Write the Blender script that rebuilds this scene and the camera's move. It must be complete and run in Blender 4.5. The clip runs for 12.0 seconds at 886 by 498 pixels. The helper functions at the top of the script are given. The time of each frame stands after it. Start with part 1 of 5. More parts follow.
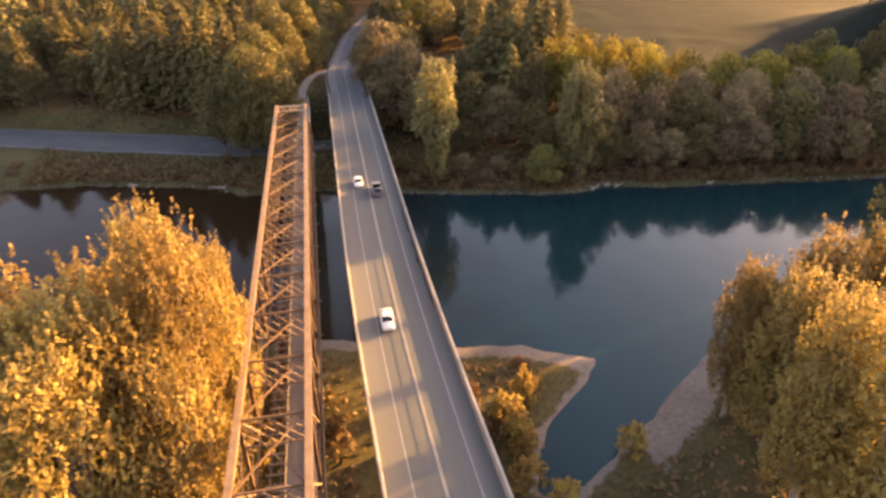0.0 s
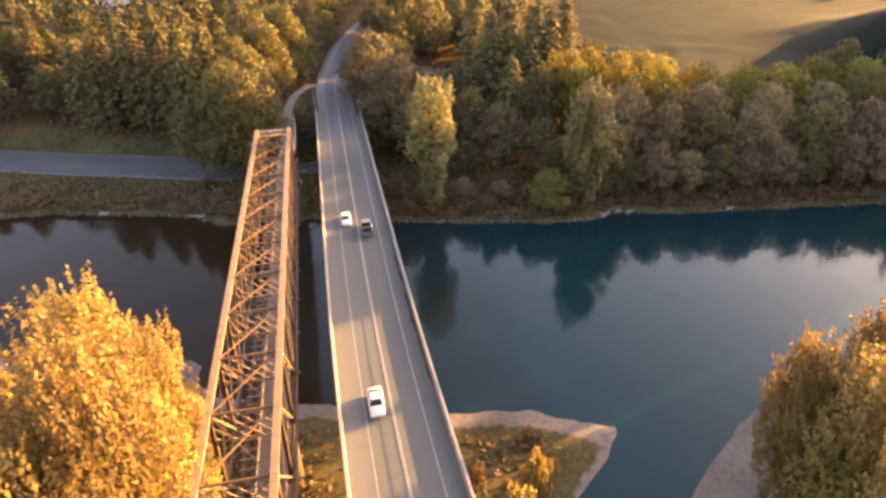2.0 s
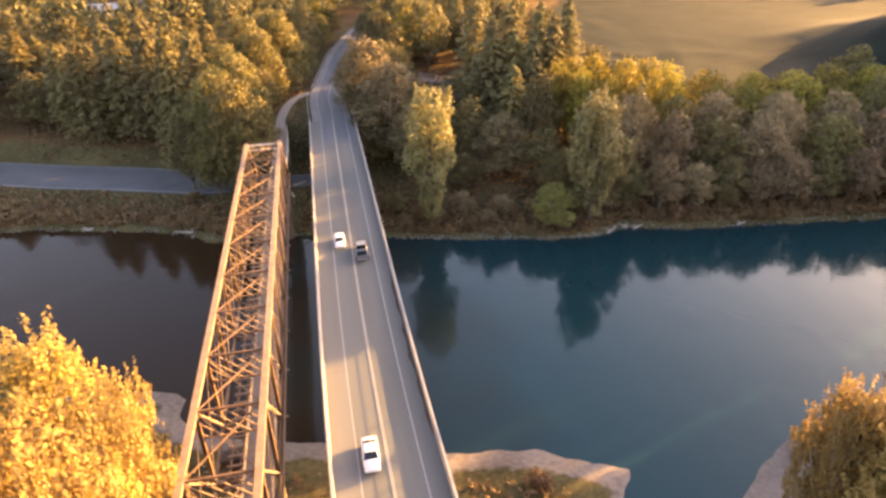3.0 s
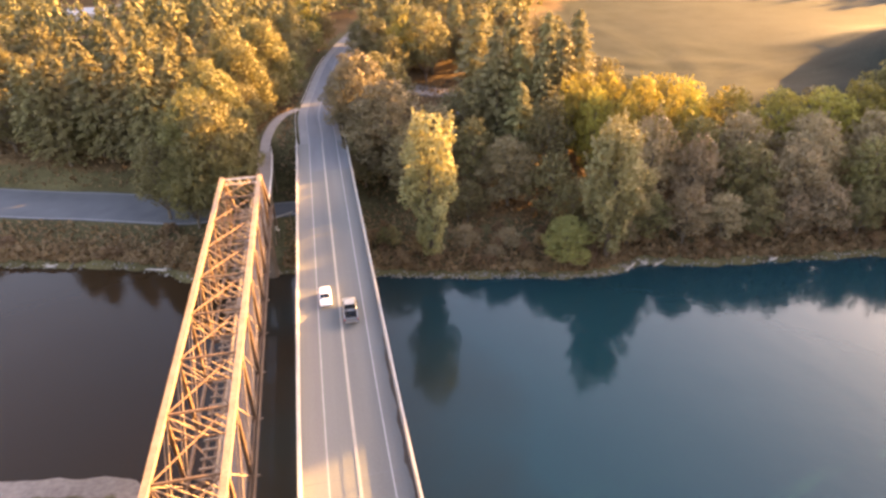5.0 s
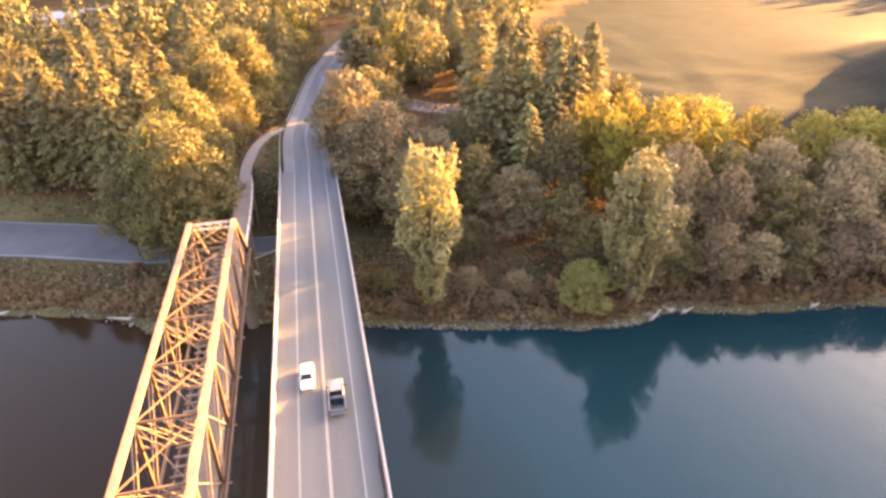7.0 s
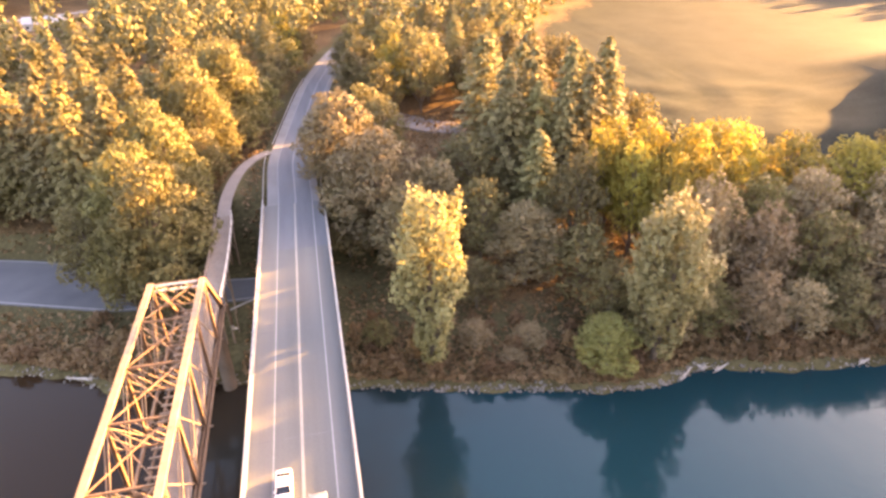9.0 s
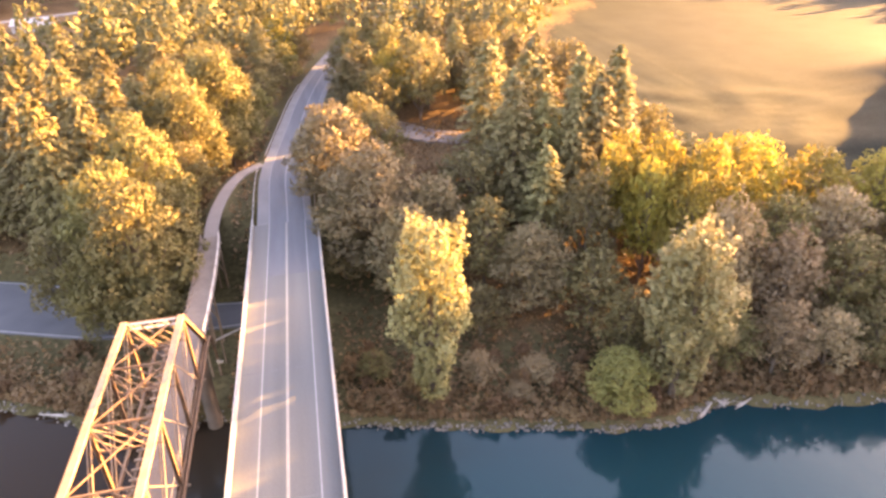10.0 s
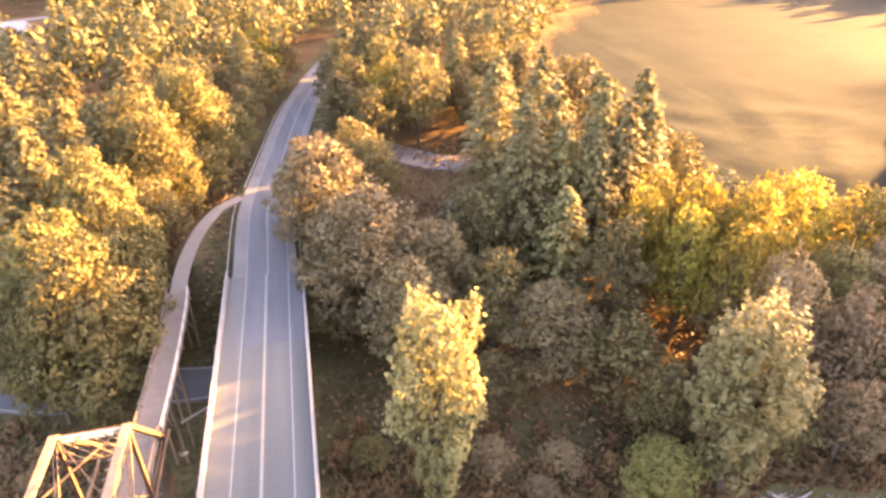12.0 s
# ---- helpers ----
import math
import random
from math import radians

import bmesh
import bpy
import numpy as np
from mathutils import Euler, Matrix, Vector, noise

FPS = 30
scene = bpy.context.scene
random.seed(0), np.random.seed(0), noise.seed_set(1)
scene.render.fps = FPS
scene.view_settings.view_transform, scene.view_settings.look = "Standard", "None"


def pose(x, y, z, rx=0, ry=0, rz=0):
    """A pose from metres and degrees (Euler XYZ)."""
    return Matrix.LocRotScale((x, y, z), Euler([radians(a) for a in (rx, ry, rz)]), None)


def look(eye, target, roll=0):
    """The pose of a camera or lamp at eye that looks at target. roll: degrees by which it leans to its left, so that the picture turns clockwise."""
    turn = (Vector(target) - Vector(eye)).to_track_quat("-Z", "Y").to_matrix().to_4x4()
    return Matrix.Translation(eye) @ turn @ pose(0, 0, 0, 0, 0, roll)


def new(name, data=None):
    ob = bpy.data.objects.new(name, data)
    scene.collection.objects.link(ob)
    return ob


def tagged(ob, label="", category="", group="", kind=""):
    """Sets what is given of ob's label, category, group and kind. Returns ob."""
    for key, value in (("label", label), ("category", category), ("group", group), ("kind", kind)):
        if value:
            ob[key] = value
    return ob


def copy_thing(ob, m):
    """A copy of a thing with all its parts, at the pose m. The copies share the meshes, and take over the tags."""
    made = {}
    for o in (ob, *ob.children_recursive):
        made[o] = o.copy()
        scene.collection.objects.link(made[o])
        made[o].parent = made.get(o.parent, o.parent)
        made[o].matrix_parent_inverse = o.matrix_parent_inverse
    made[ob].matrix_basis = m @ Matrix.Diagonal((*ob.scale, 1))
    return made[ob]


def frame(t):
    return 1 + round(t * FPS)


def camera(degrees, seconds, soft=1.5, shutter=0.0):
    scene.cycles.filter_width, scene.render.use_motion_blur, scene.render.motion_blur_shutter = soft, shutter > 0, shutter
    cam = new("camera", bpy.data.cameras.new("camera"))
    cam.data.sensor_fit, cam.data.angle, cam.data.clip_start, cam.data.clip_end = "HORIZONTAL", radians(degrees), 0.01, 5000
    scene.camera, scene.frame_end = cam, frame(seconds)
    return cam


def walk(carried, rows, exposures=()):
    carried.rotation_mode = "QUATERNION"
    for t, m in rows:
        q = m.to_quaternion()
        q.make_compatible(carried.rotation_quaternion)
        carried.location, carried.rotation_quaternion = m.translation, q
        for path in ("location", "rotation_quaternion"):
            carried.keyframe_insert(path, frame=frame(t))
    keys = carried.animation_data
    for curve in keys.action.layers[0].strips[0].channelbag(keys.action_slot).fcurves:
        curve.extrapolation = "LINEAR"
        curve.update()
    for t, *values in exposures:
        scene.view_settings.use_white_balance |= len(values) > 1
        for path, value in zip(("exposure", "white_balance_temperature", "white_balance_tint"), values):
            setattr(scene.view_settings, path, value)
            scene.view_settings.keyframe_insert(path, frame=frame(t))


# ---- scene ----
cam = camera(70.0, 12.0, soft=2.8)
PATH = [
    (0, (-3.077, 9.849, 69.586), (-2.801, 11.420, 68.693), -1.3),
    (0.5, (-2.262, 13.764, 69.665), (-1.986, 15.334, 68.771), -1.5),
    (1, (-1.569, 17.597, 69.764), (-1.291, 19.167, 68.871), -1.6),
    (1.5, (-0.934, 21.494, 69.895), (-0.651, 23.064, 69.004), -1.5),
    (2, (-0.335, 25.349, 70.001), (-0.050, 26.919, 69.109), -1.5),
    (2.5, (0.231, 29.154, 70.071), (0.519, 30.724, 69.180), -1.5),
    (3, (0.795, 32.914, 70.122), (1.087, 34.484, 69.233), -1.5),
    (5, (3.566, 49.776, 70.705), (3.864, 51.343, 69.812), -1.5),
    (5.5, (4.175, 54.226, 70.798), (4.477, 55.791, 69.904), -1.4),
    (6, (4.721, 58.782, 70.903), (5.028, 60.346, 70.008), -1.4),
    (6.5, (5.240, 63.317, 70.982), (5.551, 64.879, 70.086), -1.4),
    (7, (5.889, 67.618, 71.089), (6.202, 69.179, 70.192), -1.3),
    (9, (8.497, 84.101, 71.956), (8.818, 85.657, 71.053), -1.3),
    (9.5, (9.291, 88.376, 72.063), (9.613, 89.932, 71.159), -1.3),
    (10, (10.127, 92.772, 72.166), (10.448, 94.326, 71.258), -1.3),
    (10.5, (10.841, 97.451, 72.273), (11.165, 99.004, 71.366), -1.3),
    (11, (11.320, 101.988, 72.347), (11.648, 103.539, 71.437), -1.2),
    (11.5, (11.717, 106.450, 72.421), (12.051, 108.000, 71.512), -0.9),
    (12, (12.116, 110.871, 72.528), (12.458, 112.418, 71.617), -0.9),
]
EXPOSURES = [(0.0, 2.72, 8500, 37), (3.0, 3.24, 8300, 36), (7.0, 4.02, 8400, 41), (12.0, 4.27, 8350, 44)]
walk(cam, [(t, look(eye, target, roll)) for t, eye, target, roll in PATH], EXPOSURES)

# ---- world and sun ----
SUN_AZIMUTH, SUN_HEIGHT = 72.0, 10.5   # degrees clockwise from +y, degrees above the horizon
world = bpy.data.worlds.new("evening_sky")
scene.world = world
world.use_nodes = True
wn = world.node_tree.nodes
sky = wn.new("ShaderNodeTexSky")
sky.sky_type, sky.sun_disc = "NISHITA", False
sky.sun_elevation, sky.sun_rotation = radians(SUN_HEIGHT), radians(SUN_AZIMUTH)
sky.air_density, sky.dust_density, sky.ozone_density = 1.0, 3.2, 1.5
world.node_tree.links.new(sky.outputs["Color"], wn["Background"].inputs["Color"])
wn["Background"].inputs["Strength"].default_value = 0.13

sun_data = bpy.data.lights.new("sun", "SUN")
sun_data.energy, sun_data.angle, sun_data.color = 4.9, radians(0.6), (1.0, 0.64, 0.2)
sun = new("sun", sun_data)
sun_way = Vector((math.sin(radians(SUN_AZIMUTH)) * math.cos(radians(SUN_HEIGHT)),
                  math.cos(radians(SUN_AZIMUTH)) * math.cos(radians(SUN_HEIGHT)), math.sin(radians(SUN_HEIGHT))))
sun.matrix_world = look(sun_way * 300.0, (0, 0, 0))

# ---- materials ----
def surface(name, low, high, rough=0.8, scale=1.0, fine=12.0, bump=0.3, metal=0.0, island=0.0, each=0.0, stain=0.35, drag=1.0):
    """Two-scale mottled surface: low and high are its darkest and lightest base colours; scale and fine in cycles per metre; drag below 1 draws the stains out along the road."""
    m = bpy.data.materials.new(name)
    m.use_nodes = True
    n, ln = m.node_tree.nodes, m.node_tree.links
    bsdf = n["Principled BSDF"]
    bsdf.inputs["Roughness"].default_value, bsdf.inputs["Metallic"].default_value = rough, metal
    geo = n.new("ShaderNodeNewGeometry")
    broad, grain = n.new("ShaderNodeTexNoise"), n.new("ShaderNodeTexNoise")
    broad.inputs["Scale"].default_value, broad.inputs["Detail"].default_value = scale, 5
    grain.inputs["Scale"].default_value, grain.inputs["Detail"].default_value = fine, 4
    ln.new(geo.outputs["Position"], grain.inputs["Vector"])
    pull = n.new("ShaderNodeVectorMath")
    pull.operation = "MULTIPLY"
    ln.new(geo.outputs["Position"], pull.inputs[0])
    pull.inputs[1].default_value = (1.0, drag, 1.0)
    ln.new(pull.outputs["Vector"], broad.inputs["Vector"])
    mix = n.new("ShaderNodeMath")
    mix.operation = "MULTIPLY_ADD"
    ln.new(grain.outputs["Fac"], mix.inputs[0])
    mix.inputs[1].default_value = 1.0 - stain
    scaled = n.new("ShaderNodeMath")
    scaled.operation = "MULTIPLY"
    ln.new(broad.outputs["Fac"], scaled.inputs[0])
    scaled.inputs[1].default_value = stain
    ln.new(scaled.outputs[0], mix.inputs[2])
    ramp = n.new("ShaderNodeValToRGB")
    ramp.color_ramp.elements[0].position, ramp.color_ramp.elements[1].position = 0.3, 0.7
    ramp.color_ramp.elements[0].color, ramp.color_ramp.elements[1].color = (*low, 1), (*high, 1)
    ln.new(mix.outputs[0], ramp.inputs["Fac"])
    colour = ramp.outputs["Color"]
    if island or each:
        hsv = n.new("ShaderNodeHueSaturation")
        ln.new(colour, hsv.inputs["Color"])
        source = geo.outputs["Random Per Island"] if island else n.new("ShaderNodeObjectInfo").outputs["Random"]
        rng = n.new("ShaderNodeMapRange")
        rng.inputs["To Min"].default_value, rng.inputs["To Max"].default_value = 1 - (island or each), 1 + (island or each)
        ln.new(source, rng.inputs["Value"])
        ln.new(rng.outputs["Result"], hsv.inputs["Value"])
        colour = hsv.outputs["Color"]
    ln.new(colour, bsdf.inputs["Base Color"])
    if bump:
        b = n.new("ShaderNodeBump")
        b.inputs["Strength"].default_value, b.inputs["Distance"].default_value = bump, 0.05
        ln.new(grain.outputs["Fac"], b.inputs["Height"])
        ln.new(b.outputs["Normal"], bsdf.inputs["Normal"])
    return m


def foliage(name, dark, mid, light, rough=0.6, glow=0.28):
    """Leaves: each leaf spray takes its own shade, each tree leans to its own hue; light passes through them."""
    m = bpy.data.materials.new(name)
    m.use_nodes = True
    n, ln = m.node_tree.nodes, m.node_tree.links
    bsdf, out = n["Principled BSDF"], n["Material Output"]
    bsdf.inputs["Roughness"].default_value, bsdf.inputs["Specular IOR Level"].default_value = rough, 0.2
    geo, info = n.new("ShaderNodeNewGeometry"), n.new("ShaderNodeObjectInfo")
    ramp = n.new("ShaderNodeValToRGB")
    ramp.color_ramp.elements[0].color, ramp.color_ramp.elements[1].color = (*dark, 1), (*light, 1)
    e = ramp.color_ramp.elements.new(0.55)
    e.color = (*mid, 1)
    patch = n.new("ShaderNodeTexNoise")
    patch.inputs["Scale"].default_value, patch.inputs["Detail"].default_value = 0.35, 2
    ln.new(geo.outputs["Position"], patch.inputs["Vector"])
    mix = n.new("ShaderNodeMath")
    mix.operation = "MULTIPLY_ADD"
    ln.new(geo.outputs["Random Per Island"], mix.inputs[0])
    mix.inputs[1].default_value = 0.34
    part_noise = n.new("ShaderNodeMath")
    part_noise.operation = "MULTIPLY"
    ln.new(patch.outputs["Fac"], part_noise.inputs[0])
    part_noise.inputs[1].default_value = 0.66
    ln.new(part_noise.outputs[0], mix.inputs[2])
    ln.new(mix.outputs[0], ramp.inputs["Fac"])
    hsv = n.new("ShaderNodeHueSaturation")
    hue, val = n.new("ShaderNodeMapRange"), n.new("ShaderNodeMapRange")
    hue.inputs["To Min"].default_value, hue.inputs["To Max"].default_value = 0.487, 0.508
    val.inputs["To Min"].default_value, val.inputs["To Max"].default_value = 0.8, 1.2
    ln.new(info.outputs["Random"], hue.inputs["Value"])
    ln.new(info.outputs["Random"], val.inputs["Value"])
    ln.new(hue.outputs["Result"], hsv.inputs["Hue"])
    ln.new(val.outputs["Result"], hsv.inputs["Value"])
    ln.new(ramp.outputs["Color"], hsv.inputs["Color"])
    ln.new(hsv.outputs["Color"], bsdf.inputs["Base Color"])
    trans = n.new("ShaderNodeBsdfTranslucent")
    ln.new(hsv.outputs["Color"], trans.inputs["Color"])
    both = n.new("ShaderNodeMixShader")
    both.inputs["Fac"].default_value = glow
    ln.new(bsdf.outputs["BSDF"], both.inputs[1])
    ln.new(trans.outputs["BSDF"], both.inputs[2])
    ln.new(both.outputs["Shader"], out.inputs["Surface"])
    return m


def plain(name, colour, rough=0.5, metal=0.0, coat=0.0):
    m = bpy.data.materials.new(name)
    m.use_nodes = True
    b = m.node_tree.nodes["Principled BSDF"]
    b.inputs["Base Color"].default_value = (*colour, 1)
    b.inputs["Roughness"].default_value, b.inputs["Metallic"].default_value = rough, metal
    b.inputs["Coat Weight"].default_value = coat
    return m


def water_material():
    m = bpy.data.materials.new("river_water")
    m.use_nodes = True
    n, ln = m.node_tree.nodes, m.node_tree.links
    b = n["Principled BSDF"]
    b.inputs["Roughness"].default_value, b.inputs["IOR"].default_value = 0.08, 1.33
    geo = n.new("ShaderNodeNewGeometry")
    # brown glare haze painted into the water upstream of the bridges, blue-green sky reflection below them
    place, drift = n.new("ShaderNodeSeparateXYZ"), n.new("ShaderNodeTexNoise")
    drift.inputs["Scale"].default_value, drift.inputs["Detail"].default_value = 0.03, 4
    ln.new(geo.outputs["Position"], place.inputs["Vector"])
    ln.new(geo.outputs["Position"], drift.inputs["Vector"])
    sway = n.new("ShaderNodeMath")
    sway.operation = "MULTIPLY_ADD"
    ln.new(drift.outputs["Fac"], sway.inputs[0])
    sway.inputs[1].default_value = 60.0
    ln.new(place.outputs["X"], sway.inputs[2])
    haze_split = n.new("ShaderNodeMapRange")
    haze_split.inputs["From Min"].default_value, haze_split.inputs["From Max"].default_value = 10.0, 58.0
    ln.new(sway.outputs[0], haze_split.inputs["Value"])
    tint = n.new("ShaderNodeMix")
    tint.data_type = "RGBA"
    tint.inputs[6].default_value, tint.inputs[7].default_value = (0.024, 0.014, 0.007, 1), (0.003, 0.024, 0.03, 1)
    ln.new(haze_split.outputs["Result"], tint.inputs[0])
    ln.new(tint.outputs[2], b.inputs["Base Color"])
    gloss = n.new("ShaderNodeMapRange")
    gloss.inputs["To Min"].default_value, gloss.inputs["To Max"].default_value = 0.22, 0.58
    ln.new(haze_split.outputs["Result"], gloss.inputs["Value"])
    ln.new(gloss.outputs["Result"], b.inputs["Specular IOR Level"])
    # tints the reflections teal in place of a bluer sky
    b.inputs["Specular Tint"].default_value = (0.64, 0.95, 1.0, 1)
    wave, swell = n.new("ShaderNodeTexNoise"), n.new("ShaderNodeTexNoise")
    wave.inputs["Scale"].default_value, wave.inputs["Detail"].default_value = 0.9, 4
    swell.inputs["Scale"].default_value, swell.inputs["Detail"].default_value = 0.08, 3
    for tex in (wave, swell):
        ln.new(geo.outputs["Position"], tex.inputs["Vector"])
    b1, b2 = n.new("ShaderNodeBump"), n.new("ShaderNodeBump")
    b1.inputs["Strength"].default_value, b1.inputs["Distance"].default_value = 0.12, 0.08
    b2.inputs["Strength"].default_value, b2.inputs["Distance"].default_value = 0.15, 0.5
    ln.new(wave.outputs["Fac"], b1.inputs["Height"])
    ln.new(swell.outputs["Fac"], b2.inputs["Height"])
    ln.new(b2.outputs["Normal"], b1.inputs["Normal"])
    ln.new(b1.outputs["Normal"], b.inputs["Normal"])
    return m



def ground_material():
    """Forest floor, dry grass, meadow, sand and river bed in one sheet; point attributes say where each lies, noise frays their edges."""
    m = bpy.data.materials.new("mixed_ground")
    m.use_nodes = True
    n, ln = m.node_tree.nodes, m.node_tree.links
    bsdf = n["Principled BSDF"]
    bsdf.inputs["Roughness"].default_value, bsdf.inputs["Specular IOR Level"].default_value = 0.95, 0.08
    geo = n.new("ShaderNodeNewGeometry")

    def noise_at(scale, detail):
        tex = n.new("ShaderNodeTexNoise")
        tex.inputs["Scale"].default_value, tex.inputs["Detail"].default_value = scale, detail
        ln.new(geo.outputs["Position"], tex.inputs["Vector"])
        return tex.outputs["Fac"]

    broad, grain, fray = noise_at(0.07, 5), noise_at(1.3, 5), noise_at(0.45, 4)
    blend = n.new("ShaderNodeMath")
    blend.operation = "MULTIPLY_ADD"
    ln.new(broad, blend.inputs[0])
    blend.inputs[1].default_value = 0.5
    half = n.new("ShaderNodeMath")
    half.operation = "MULTIPLY"
    ln.new(grain, half.inputs[0])
    half.inputs[1].default_value = 0.5
    ln.new(half.outputs[0], blend.inputs[2])

    def tone(low, high):
        ramp = n.new("ShaderNodeValToRGB")
        ramp.color_ramp.elements[0].position, ramp.color_ramp.elements[1].position = 0.34, 0.66
        ramp.color_ramp.elements[0].color, ramp.color_ramp.elements[1].color = (*low, 1), (*high, 1)
        ln.new(blend.outputs[0], ramp.inputs["Fac"])
        return ramp.outputs["Color"]

    colour = tone((0.055, 0.034, 0.017), (0.165, 0.106, 0.052))
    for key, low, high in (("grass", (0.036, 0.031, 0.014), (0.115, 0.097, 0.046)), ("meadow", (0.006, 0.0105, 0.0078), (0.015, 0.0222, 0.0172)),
                           ("sand", (0.12, 0.1, 0.085), (0.22, 0.19, 0.165)), ("bed", (0.03, 0.026, 0.02), (0.08, 0.066, 0.05))):
        where = n.new("ShaderNodeAttribute")
        where.attribute_name = key
        edge = n.new("ShaderNodeMath")
        edge.operation = "ADD"
        ln.new(where.outputs["Fac"], edge.inputs[0])
        ln.new(fray, edge.inputs[1])
        step = n.new("ShaderNodeMapRange")
        step.inputs["From Min"].default_value, step.inputs["From Max"].default_value = 0.9, 1.1
        ln.new(edge.outputs[0], step.inputs["Value"])
        mix = n.new("ShaderNodeMix")
        mix.data_type = "RGBA"
        ln.new(step.outputs["Result"], mix.inputs[0])
        ln.new(colour, mix.inputs[6])
        ln.new(tone(low, high), mix.inputs[7])
        colour = mix.outputs[2]
    ln.new(colour, bsdf.inputs["Base Color"])
    bump = n.new("ShaderNodeBump")
    bump.inputs["Strength"].default_value, bump.inputs["Distance"].default_value = 0.7, 0.08
    ln.new(grain, bump.inputs["Height"])
    ln.new(bump.outputs["Normal"], bsdf.inputs["Normal"])
    return m


WATER = water_material()
GROUND = ground_material()
# pier colour darkened to stand in for shade under the bridges
PIER = surface("darkened_pier_concrete", (0.05, 0.037, 0.026), (0.12, 0.09, 0.065), 0.9, 0.3, 4.0, 0.3, stain=0.6)
STONE = surface("bank_stone", (0.0825, 0.0728, 0.06), (0.195, 0.1762, 0.15), 0.9, 0.5, 6.0, 0.5, island=0.35)
CONCRETE_ROAD = surface("concrete_road", (0.082, 0.08, 0.072), (0.14, 0.138, 0.126), 0.85, 0.3, 5.0, 0.2, stain=0.65, drag=0.06)
ASPHALT = surface("worn_asphalt", (0.065, 0.07, 0.075), (0.13, 0.137, 0.143), 0.9, 0.4, 6.0, 0.3, stain=0.6, drag=0.1)
SHOULDER = surface("worn_shoulder", (0.11, 0.107, 0.102), (0.18, 0.173, 0.163), 0.9, 0.2, 6.0, 0.3, stain=0.6)
CONCRETE = surface("bridge_concrete", (0.2016, 0.1872, 0.1656), (0.3312, 0.3096, 0.2808), 0.85, 0.4, 6.0, 0.3, stain=0.6)
LANE_SURFACE = surface("worn_lane_concrete", (0.066, 0.07, 0.066), (0.116, 0.122, 0.114), 0.85, 0.3, 5.0, 0.2, stain=0.65, drag=0.05)
WHITE_LINE = surface("white_road_paint", (0.1716, 0.1683, 0.1617), (0.3036, 0.297, 0.2838), 0.7, 0.6, 8.0, 0.1)
DARK_ASPHALT = surface("shaded_asphalt", (0.06, 0.064, 0.068), (0.11, 0.114, 0.116), 0.9, 0.15, 6.0, 0.3, stain=0.6)
FADED_LINE = surface("faded_road_paint", (0.16, 0.16, 0.16), (0.272, 0.268, 0.264), 0.8, 0.6, 6.0, 0.1)
YELLOW_LINE = surface("worn_yellow_paint", (0.1728, 0.1548, 0.126), (0.288, 0.2628, 0.2232), 0.7, 0.6, 8.0, 0.1)
STEEL = surface("weathered_steel", (0.0775, 0.0389, 0.0186), (0.1946, 0.1136, 0.0603), 0.75, 0.6, 5.0, 0.2, each=0.15, stain=0.5)
CHORD_STEEL = surface("lighter_brown_steel", (0.1139, 0.0699, 0.0412), (0.2394, 0.165, 0.1059), 0.75, 0.6, 5.0, 0.2, each=0.15, stain=0.5)
PALE_STEEL = surface("pale_painted_steel", (0.42, 0.38, 0.33), (0.62, 0.57, 0.5), 0.6, 0.6, 5.0, 0.2, stain=0.5)
RAIL_STEEL = surface("galvanised_rail", (0.3, 0.29, 0.27), (0.5, 0.48, 0.45), 0.45, 0.6, 8.0, 0.1, metal=0.6)
TIMBER = surface("weathered_timber", (0.1, 0.065, 0.04), (0.24, 0.17, 0.11), 0.9, 0.6, 6.0, 0.4, each=0.25)
PLANKS = surface("grey_deck_planks", (0.11, 0.086, 0.066), (0.195, 0.158, 0.127), 0.9, 0.4, 7.0, 0.4)
BLEACHED = surface("sun_bleached_timber", (0.13, 0.09, 0.058), (0.28, 0.2, 0.14), 0.9, 0.6, 6.0, 0.4, each=0.25)
PATH_GRAVEL = surface("trail_gravel", (0.13, 0.115, 0.1), (0.24, 0.21, 0.185), 0.95, 0.3, 8.0, 0.3)
LITTER = surface("wet_leaf_litter", (0.018, 0.014, 0.01), (0.06, 0.042, 0.028), 0.9, 1.5, 9.0, 0.6)
BARK = surface("bark", (0.06, 0.045, 0.03), (0.17, 0.13, 0.09), 0.95, 0.8, 5.0, 0.6)
PALE_BARK = surface("pale_bark", (0.16, 0.13, 0.1), (0.34, 0.29, 0.23), 0.9, 0.8, 5.0, 0.6)
DRIFTWOOD = surface("bleached_driftwood", (0.26, 0.23, 0.2), (0.42, 0.38, 0.33), 0.85, 0.8, 6.0, 0.4)
ROOFING = surface("pale_roofing", (0.27, 0.258, 0.246), (0.372, 0.36, 0.342), 0.7, 0.3, 4.0, 0.2)
PAINTED_WALL = surface("painted_siding", (0.4, 0.36, 0.3), (0.55, 0.5, 0.43), 0.8, 0.3, 4.0, 0.2)
LEAF_GOLD = foliage("golden_leaves", (0.172, 0.108, 0.034), (0.33, 0.24, 0.077), (0.46, 0.372, 0.153), glow=0.45)
LEAF_OLIVE = foliage("olive_leaves", (0.069, 0.0605, 0.0245), (0.14, 0.121, 0.048), (0.224, 0.192, 0.078))
LEAF_GREEN = foliage("green_leaves", (0.0994, 0.0806, 0.0417), (0.184, 0.148, 0.0744), (0.288, 0.229, 0.115))
LEAF_AMBER = foliage("amber_leaves", (0.0706, 0.0615, 0.0227), (0.1417, 0.1251, 0.0439), (0.2144, 0.1877, 0.0701))
